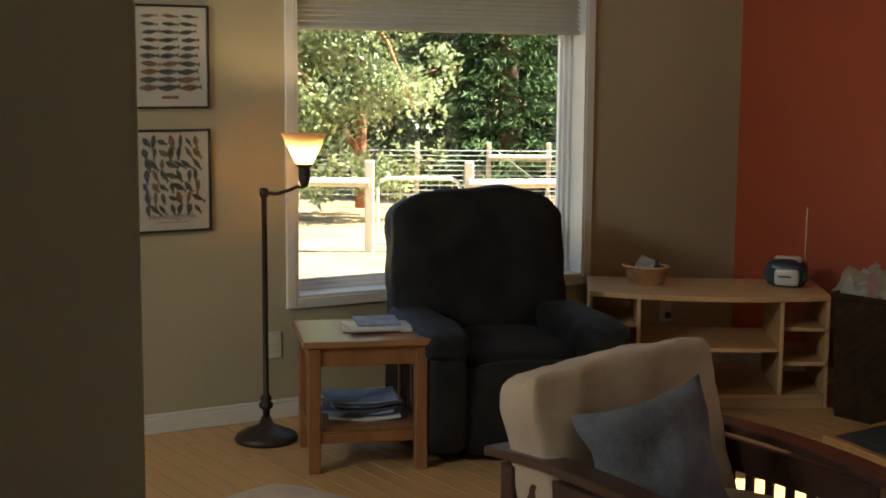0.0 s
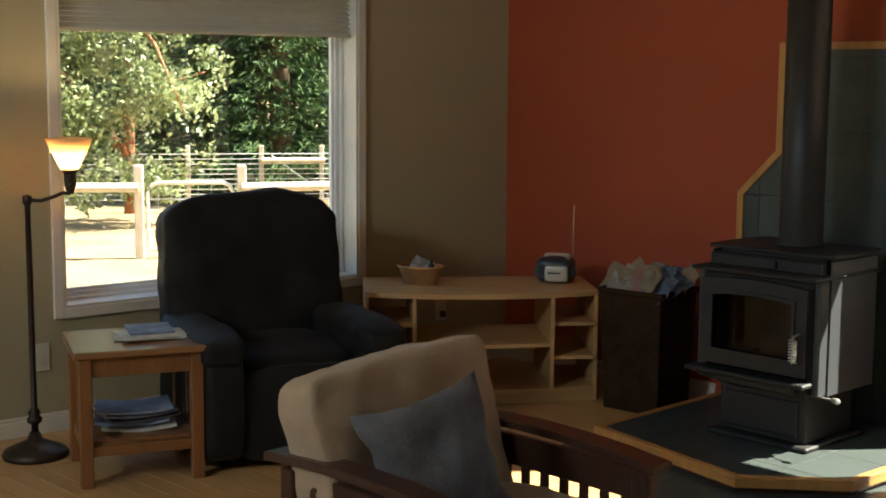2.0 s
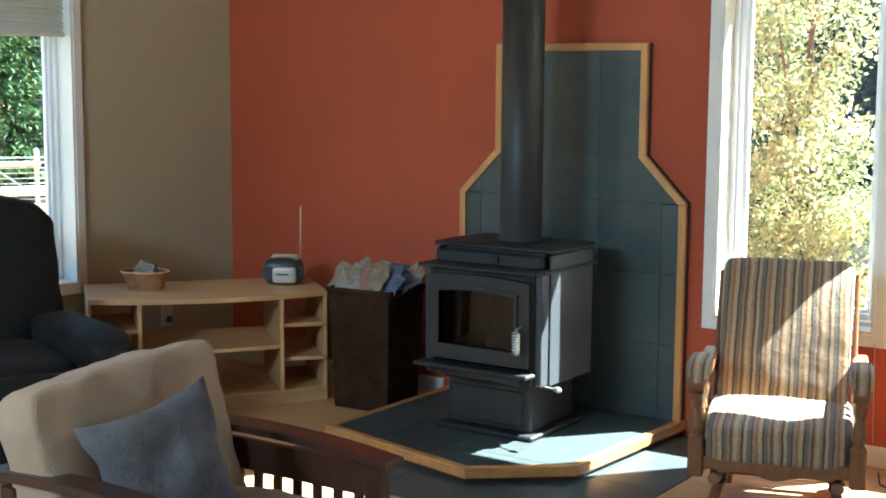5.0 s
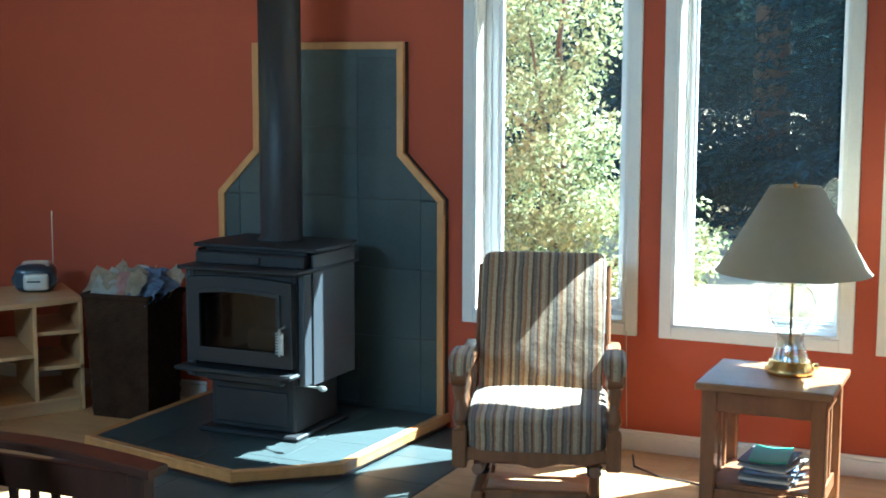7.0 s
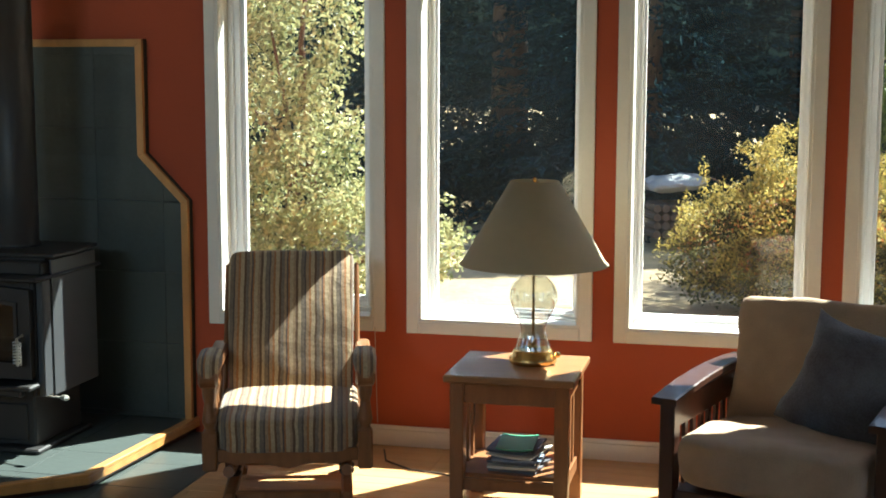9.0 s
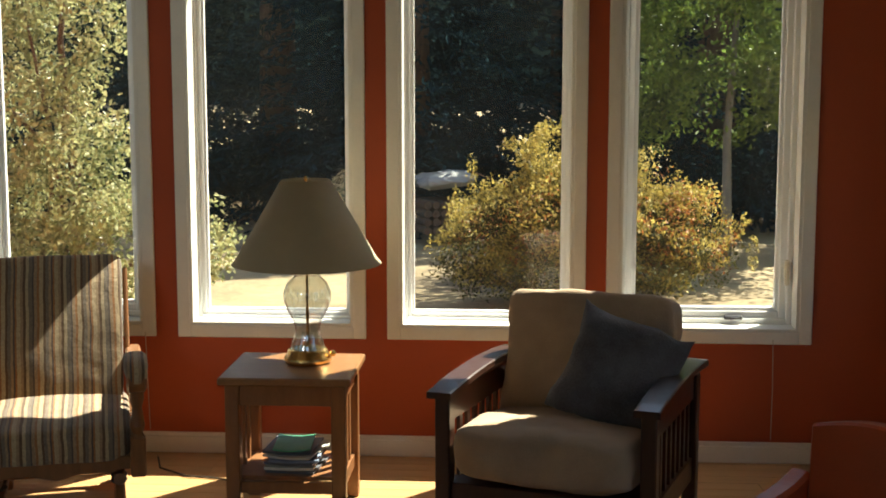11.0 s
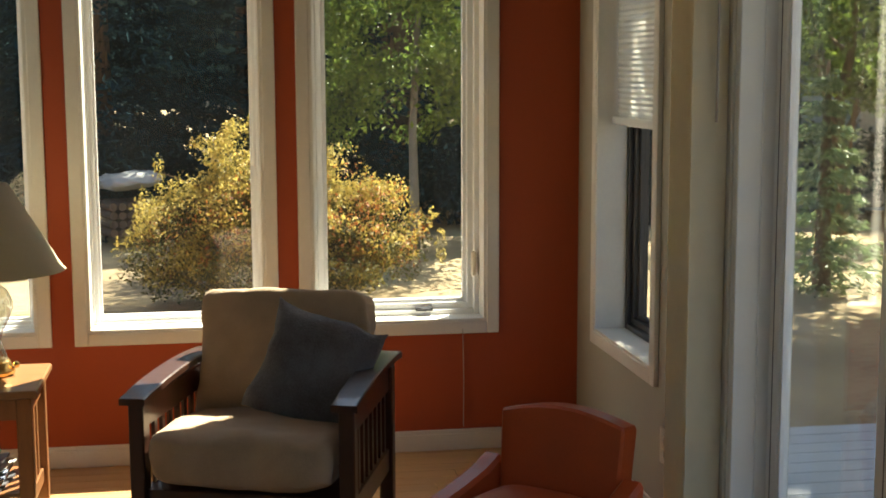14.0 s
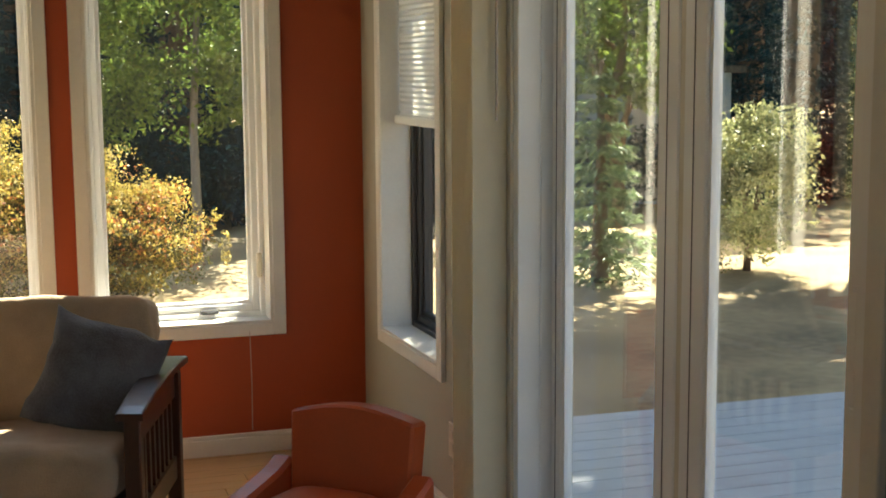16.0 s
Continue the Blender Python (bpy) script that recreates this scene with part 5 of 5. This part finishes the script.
# west view: broad-leaved evergreen, firs, fence
b0 = spot(55.61, 640, 19.5)
broad_tree("madrone_tree", *b0, [add(560, 55.6, 19, 1.9, 0.9, 0.9, b0), add(545, 55.6, 18.5, 0.9, 0.6, 0.6, b0), add(660, 55.6, 19, 2.4, 0.7, 0.7, b0), add(700, 55.6, 18.6, 1.5, 0.65, 0.6, b0), add(630, 55.6, 19, 1.2, 0.6, 0.5, b0), add(770, 55.6, 19.5, 2.0, 0.4, 0.35, b0),
                                add(600, 55.6, 19.5, 3.9, 1.8, 1.2, b0), add(500, 55.6, 19.5, 2.6, 1.1, 1.5, b0), add(420, 55.6, 20, 2.0, 1.2, 1.6, b0), add(590, 55.6, 18.6, 0.55, 0.55, 0.5, b0), add(680, 55.6, 18.8, 0.5, 0.5, 0.45, b0), add(740, 55.6, 19.0, 0.9, 0.4, 0.4, b0)], 36000, 0.05, "leafmadrone", "madronebark", 0.09, 4.2, "broad-leaved evergreen with orange peeling bark in sun", seed=3, gaps=1.5, freq=2.2, limbs=9, hollow=0.3)
firs = [(800, 23, 7.5, 1.9, 11), (900, 22.5, 8, 1.8, 12), (985, 25, 10, 2.2, 13), (700, 26, 9, 2.4, 14), (1080, 24, 9, 2.3, 15), (600, 28, 11, 2.8, 16), (500, 27, 11, 2.8, 17)]
for px, d, hh, rr, sd in firs:
    conifer(*spot(55.61, px, d), hh, rr, 15000, "leaffir", "tall green fir with drooping branches at the wood's edge", sd, 0.085, low_bias=1.7)
FO = spot(55.61, 655, 14.7)
FENCE = Matrix.Translation((FO[0], FO[1], GZ)) @ Matrix.Rotation(radians(55.61), 4, "Z")
fence = new("paddock_fence")
fence.matrix_world = FENCE
tagged(fence, "weathered post and rail fence across the paddock", "fence")
for x in (-4.2, -2.1, 0.0, 1.08, 3.2, 5.3):
    part("post", box(x - 0.05, x + 0.05, -0.05, 0.05, -0.2, 1.0 + 0.03 * math.sin(x * 3), 0.012), "post", fence)
for x0, x1 in ((-4.2, -2.1), (-2.1, 0.0), (1.08, 3.2), (3.2, 5.3)):
    part("rail", rod([(x0, -0.07, 0.76), ((x0 + x1) / 2, -0.072, 0.775), (x1, -0.07, 0.765)], 0.05, 8), "post", fence)
gate = new("pipe_gate")
gate.matrix_world = FENCE
tagged(gate, "galvanised pipe gate with wire mesh", "gate")
part("gate_frame", rod([(0.09, 0, 0.1), (0.09, 0, 0.7), (0.13, 0, 0.78), (0.2, 0, 0.81), (0.88, 0, 0.81), (0.95, 0, 0.78), (0.99, 0, 0.7), (0.99, 0, 0.1), (0.09, 0, 0.1)], 0.022, 8), "galv", gate)
for k in range(5):
    part("wire", rod([(0.09, 0, 0.2 + 0.11 * k), (0.99, 0, 0.2 + 0.11 * k)], 0.004, 5), "galv", gate)
for k in range(6):
    part("wire", rod([(0.2 + 0.14 * k, 0, 0.1), (0.2 + 0.14 * k, 0, 0.81)], 0.003, 5), "galv", gate)
FB = spot(55.61, 655, 20.5)
wf = new("wire_fence")
wf.matrix_world = Matrix.Translation((FB[0], FB[1], GZ)) @ Matrix.Rotation(radians(55.61), 4, "Z")
tagged(wf, "tall wire deer fence behind the paddock", "fence")
for x in (-3.2, -1.1, 0.72, 1.8, 2.7, 4.5):
    part("post", box(x - 0.035, x + 0.035, -0.04, 0.04, -0.3, 0.9, 0.01), "post", wf)
for k in range(10):
    part("wire", rod([(-4.5, -0.05, 0.1 + 0.075 * k), (5.5, -0.05, 0.1 + 0.075 * k)], 0.006, 4), "galv", wf)
part("rail", rod([(1.8, -0.06, 0.68), (2.75, -0.06, 0.68)], 0.04, 8), "post", wf)
part("brace", rod([(1.95, -0.06, 0.75), (2.7, -0.06, 0.2)], 0.01, 6), "galv", wf)

# north view: tall shrub, dark firs, golden bush, tree
s0 = spot(24.32, 1000, 8.6)
broad_tree("tall_shrub", *s0, [add(960, 24.32, 8.6, 2.6, 0.6, 0.9, s0), add(990, 24.32, 8.4, 1.4, 0.5, 0.6, s0), add(1060, 24.32, 8.5, 1.0, 0.45, 0.55, s0), add(900, 24.32, 8.6, 1.0, 0.5, 0.7, s0), add(1190, 24.32, 8.4, 0.95, 0.34, 0.33, s0), add(950, 24.32, 8.6, 0.5, 0.55, 0.4, s0), add(860, 24.32, 8.8, 2.0, 0.6, 1.3, s0)],
           38000, 0.02, "leafshrub", "bark", 0.05, 2.6, "tall sunlit shrub with small pale leaves near the window", "shrub", 5, 0.55, 0.75, 5.0, 7)
g0 = (0.42, 11.6)
gb = [(0.0, 0, 0.75, 0.95, 0.8, 0.6), (-0.55, 0, 0.62, 0.7, 0.6, 0.5), (0.62, 0.1, 0.6, 0.68, 0.6, 0.48), (-0.25, 0, 1.15, 0.4, 0.4, 0.4), (0.3, 0, 1.05, 0.45, 0.4, 0.35), (0.0, 0, 0.35, 1.05, 0.8, 0.35)]
rng = np.random.default_rng(8)
for k in range(60):
    gx = rng.normal() * 0.55
    top = 1.42 - 0.42 * abs(gx) - 0.25 * max(gx, 0) + rng.uniform(-0.12, 0.14)
    gb.append((gx, rng.uniform(-0.3, 0.3), top, 0.05, 0.05, 0.17))
gbush = broad_tree("golden_bush", *g0, gb, 62000, 0.017, "leafgold", "bark", 0.035, 1.0, "rounded bush with golden and orange autumn leaves", "bush", 8, 0.5, 0.95, 4.5, 8, 0.6)
# Core leaves carry painted shade; russet leaves keep their own colour.
for seed_, n_, leaf_, size_, blobs_ in ((18, 42000, "leafcoreshade", 0.02, [(0.0, -0.1, 0.42, 1.25, 0.95, 0.42), (-0.4, 0, 0.7, 0.62, 0.6, 0.36), (0.5, 0, 0.62, 0.62, 0.6, 0.34), (0.0, 0.1, 0.8, 0.7, 0.6, 0.42)]),
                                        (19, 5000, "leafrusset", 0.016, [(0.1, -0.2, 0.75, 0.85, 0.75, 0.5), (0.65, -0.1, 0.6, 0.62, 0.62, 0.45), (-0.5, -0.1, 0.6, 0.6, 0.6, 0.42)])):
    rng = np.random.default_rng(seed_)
    inner_me = leaves_mesh("inner_leaves", blob_points(blobs_, n_, rng, 0.25 if leaf_ == "leafcoreshade" else 0.75, 0.7, 5.0), None, size_, 0.5, leaf_, rng)
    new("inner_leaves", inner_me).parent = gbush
t0 = spot(-2.32, 1022, 15.0)
broad_tree("broadleaf_tree", *t0, [(0, 0, 3.0, 1.7, 1.5, 1.2), (-0.75, 0, 2.2, 0.75, 0.7, 0.55), (0.5, 0, 2.1, 0.6, 0.6, 0.5), (-0.6, -0.3, 2.9, 0.8, 0.8, 0.7), (0.6, 0, 3.0, 0.8, 0.8, 0.7), (0.2, 0, 4.5, 1.6, 1.5, 1.0), (-0.2, 0.4, 1.7, 1.0, 0.7, 0.5), (0.7, 0.5, 1.9, 0.7, 0.6, 0.6), (-1.0, 0.5, 1.7, 0.7, 0.6, 0.6), (0.2, -0.4, 2.5, 0.9, 0.6, 0.5)], 34000, 0.042, "leaftree", "palebark", 0.06, 4.0, "leafy green tree with a pale trunk behind the bush", seed=9, gaps=1.4, freq=2.6, limbs=0)
# These firs wear the needles that have shade painted in.
dark = conifer(-4.0, 21.0, 12, 3.2, 30000, "leafwoodshade", "tall fir with the wood's shade in its needle colour", 31, 0.085, 0.03, low_bias=1.8)
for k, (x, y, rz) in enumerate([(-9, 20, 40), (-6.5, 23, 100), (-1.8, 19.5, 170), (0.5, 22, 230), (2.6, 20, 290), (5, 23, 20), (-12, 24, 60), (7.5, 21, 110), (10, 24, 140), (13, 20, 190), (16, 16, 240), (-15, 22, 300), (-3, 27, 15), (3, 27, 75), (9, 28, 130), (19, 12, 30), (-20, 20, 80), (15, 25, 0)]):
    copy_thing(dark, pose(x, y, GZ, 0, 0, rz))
# Low leaves added to close bright gaps under the firs, coloured for shade.
rng = np.random.default_rng(77)
ub = [(x + rng.uniform(-0.4, 0.4), 18.3 + rng.uniform(-0.5, 0.7), 0.0 + rng.uniform(0, 0.3), 0.9, 0.6, rng.uniform(0.5, 1.0)) for x in np.arange(-15, 14, 0.9)]
tagged(new("undergrowth", leaves_mesh("undergrowth", blob_points(ub, 52000, rng, 0.2, 0.2, 3.0), None, 0.06, 0.5, "leafwoodshade", rng)), "added undergrowth, coloured dark for shade, along the wood", "undergrowth", kind="stuff")
tp = thing("covered_woodpile", *spot(13.58, 1180, 17.0), GZ, 20, "low woodpile under a pale tarpaulin", "woodpile")
part("tarpaulin", moved(cushion(0.72, 0.9, 0.13, 0.4, 0.04, 14, 2.0, 4.0), pose(0.1, 0, 0.66, 0, -6, 0)), "tarp", tp, smooth=True)
for k in range(24):
    part("log", moved(turned([(0.05, -0.36), (0.055, 0.0), (0.05, 0.36)], 9), pose(-0.2 + 0.108 * (k % 6), 0, 0.055 + 0.105 * (k // 6), 90, 0, 0)), "bark", tp)

# east view: deck, sapling, shrub, outbuilding
deck = thing("deck", 0, 0, 0, 0, "grey painted board deck outside the glass door", "deck")
y = 0.3
while y < 5.92:
    part("board", box(1.62, 6.4, y, y + 0.134, -0.18, -0.15, 0.003), "deck", deck)
    y += 0.1405
part("beam", box(1.6, 6.4, 5.86, 5.915, -0.42, -0.18), "deck", deck)
for x in (1.8, 4.0, 6.2):
    part("post", box(x, x + 0.09, 5.75, 5.84, GZ - 0.1, -0.18), "deck", deck)
conifer(*spot(-18.31, 1062, 12.6), 2.1, 0.62, 4200, "leafpale", "pale young fir standing on dry ground", 41, 0.05, 0.03)
e0 = spot(-18.31, 1325, 13.5)
broad_tree("garden_shrub", *e0, [(0, 0, 0.8, 0.66, 0.6, 0.65), (0.2, 0, 1.2, 0.5, 0.45, 0.42), (-0.45, 0, 0.55, 0.45, 0.4, 0.5), (-0.3, 0, 1.1, 0.4, 0.4, 0.4)], 17000, 0.027, "leafshrub", "bark", 0.04, 1.0, "green and gold garden shrub beyond the deck", "shrub", 12, 0.5, 0.5, 5.0)
f0 = spot(-18.31, 1090, 17.0)
broad_tree("broadleaf_tree", *f0, [(0, 0, 2.6, 1.2, 1.2, 1.0), (-0.5, 0, 3.4, 1.0, 1.0, 0.9), (0.5, 0, 1.9, 0.6, 0.6, 0.5)], 12000, 0.05, "leaftree", "bark", 0.1, 3.2, "leafy tree behind the young fir", seed=14, gaps=0.9)
# Trees outside the view, added to throw dappled shade on the yard.
for x, y, sd in ((8.6, 10.8, 51), (12.5, 11.5, 53), (11.6, 12.8, 56), (9.5, 12.9, 54)):
    broad_tree("unseen_shade_tree", x, y, [(0, 0, 8.2, 2.0, 2.0, 1.5), (-0.8, -0.5, 7.2, 1.4, 1.4, 0.9), (0.8, 0.6, 7.4, 1.4, 1.4, 1.0)], 17000, 0.09, "leaftree", "bark", 0.16, 7.0, "tall tree added out of view to shade the yard", seed=sd, gaps=1.3, freq=1.3)
# Added out of view as well: keeps sun off the glass door.
broad_tree("unseen_shade_tree", 7.6, 6.1, [(-1.6, 0.9, 7.6, 2.0, 2.0, 1.2), (-0.6, 1.6, 8.4, 1.8, 1.8, 1.2), (-0.4, -0.6, 7.4, 1.8, 1.8, 1.1), (-3.2, 0.3, 7.5, 1.8, 1.6, 1.0), (-1.2, 3.0, 7.6, 1.8, 1.8, 1.0)], 30000, 0.09, "leaftree", "bark", 0.18, 7.0, "tall tree added out of view to shade door and deck", seed=61, gaps=0.2, freq=1.6)
# Added canopy above the view, blocking sun and sky over yard and deck.
broad_tree("unseen_shade_tree", 9.2, 9.4, [(-2.6, 0.3, 5.1, 1.9, 2.2, 0.8), (-0.8, 0.6, 5.8, 1.9, 2.0, 0.9), (-1.8, 2.4, 5.4, 1.8, 1.8, 0.8), (-1.6, -1.6, 5.0, 1.8, 1.6, 0.7), (-2.3, 0.7, 7.8, 2.1, 2.1, 0.9), (-1.2, -0.6, 7.4, 1.8, 1.8, 0.8)], 36000, 0.08, "leaftree", "bark", 0.2, 5.6, "spreading tree added out of view to dim yard and deck", seed=71, gaps=0.3, freq=1.6)
copy_thing(dark, pose(14, 30, GZ, 0, 0, 50))
shed = thing("outbuilding", *spot(-18.31, 1150, 21.0), GZ, -25, "small blue-grey outbuilding among the trees", "shed")
part("wall", box(-1.1, 1.1, -1.0, 1.0, 0, 1.9), "bluewall", shed)
part("roof", prism([(-1.3, -1.15), (1.3, -1.15), (1.3, 1.15), (-1.3, 1.15)], 1.9, 2.0), "rubber", shed)
part("door", box(-0.3, 0.35, -1.03, -1.0, 0.05, 1.6), "tarp", shed)

# far woods all round
bm = bmesh.new()
ring = []
for k in range(97):
    a = 2 * math.pi * k / 96
    ring.append([bm.verts.new((70 * math.cos(a), 70 * math.sin(a), z)) for z in (GZ - 2, 14 + 4 * math.sin(k * 1.7) + 3 * math.sin(k * 4.1))])
for p, q in zip(ring, ring[1:]):
    bm.faces.new((p[0], q[0], q[1], p[1]))
tagged(part("backdrop", bm, "farwood"), "dark far woods closing the view", "woods", kind="structure")

# added roof edge over the walls, unseen; keeps rain and high sun off the glass
eave = part("roof", box(-5.9, 2.0, 5.48, 5.62, CEIL - 0.05, CEIL + 0.15), "white")
tagged(eave, "unseen white roof edge added above the windows", "roof", kind="structure")

# ---- floor boards ----
lengths = (0.9, 1.2, 1.5)
board = {}
for ln in lengths:
    bm = box(0, ln - 0.0015, 0, 0.0815, -0.014, 0.0, 0.001)
    me = bpy.data.meshes.new("board")
    bm.to_mesh(me)
    bm.free()
    me.materials.append(M["floor"])
    board[ln] = me
rest = []
count = 0
row = 0
while -2.45 + row * 0.083 < 5.29:
    y = -2.45 + row * 0.083
    x = -5.55
    first = random.choice((0.3, 0.5, 0.7, 0.8))
    rest.append((x, y, first))
    x += first
    while x < 1.4:
        ln = random.choice(lengths)
        if x + ln > 1.4:
            rest.append((x, y, 1.4 - x))
        elif y > 2.2 and count < 290:
            ob = new("board", board[ln])
            ob.parent = floor
            ob.location = (x, y, 0)
            count += 1
        else:
            rest.append((x, y, ln))
        x += ln
    row += 1
verts, faces = [], []
for x, y, ln in rest:
    b_ = len(verts)
    verts += [(x, y, 0), (x + ln - 0.0015, y, 0), (x + ln - 0.0015, y + 0.0815, 0), (x, y + 0.0815, 0)]
    faces.append((b_, b_ + 1, b_ + 2, b_ + 3))
me = bpy.data.meshes.new("floor_boards")
me.from_pydata(verts, [], faces)
me.materials.append(M["floor"])
ob = new("floor_boards", me)
ob.parent = floor
tagged(ob, kind="stuff")
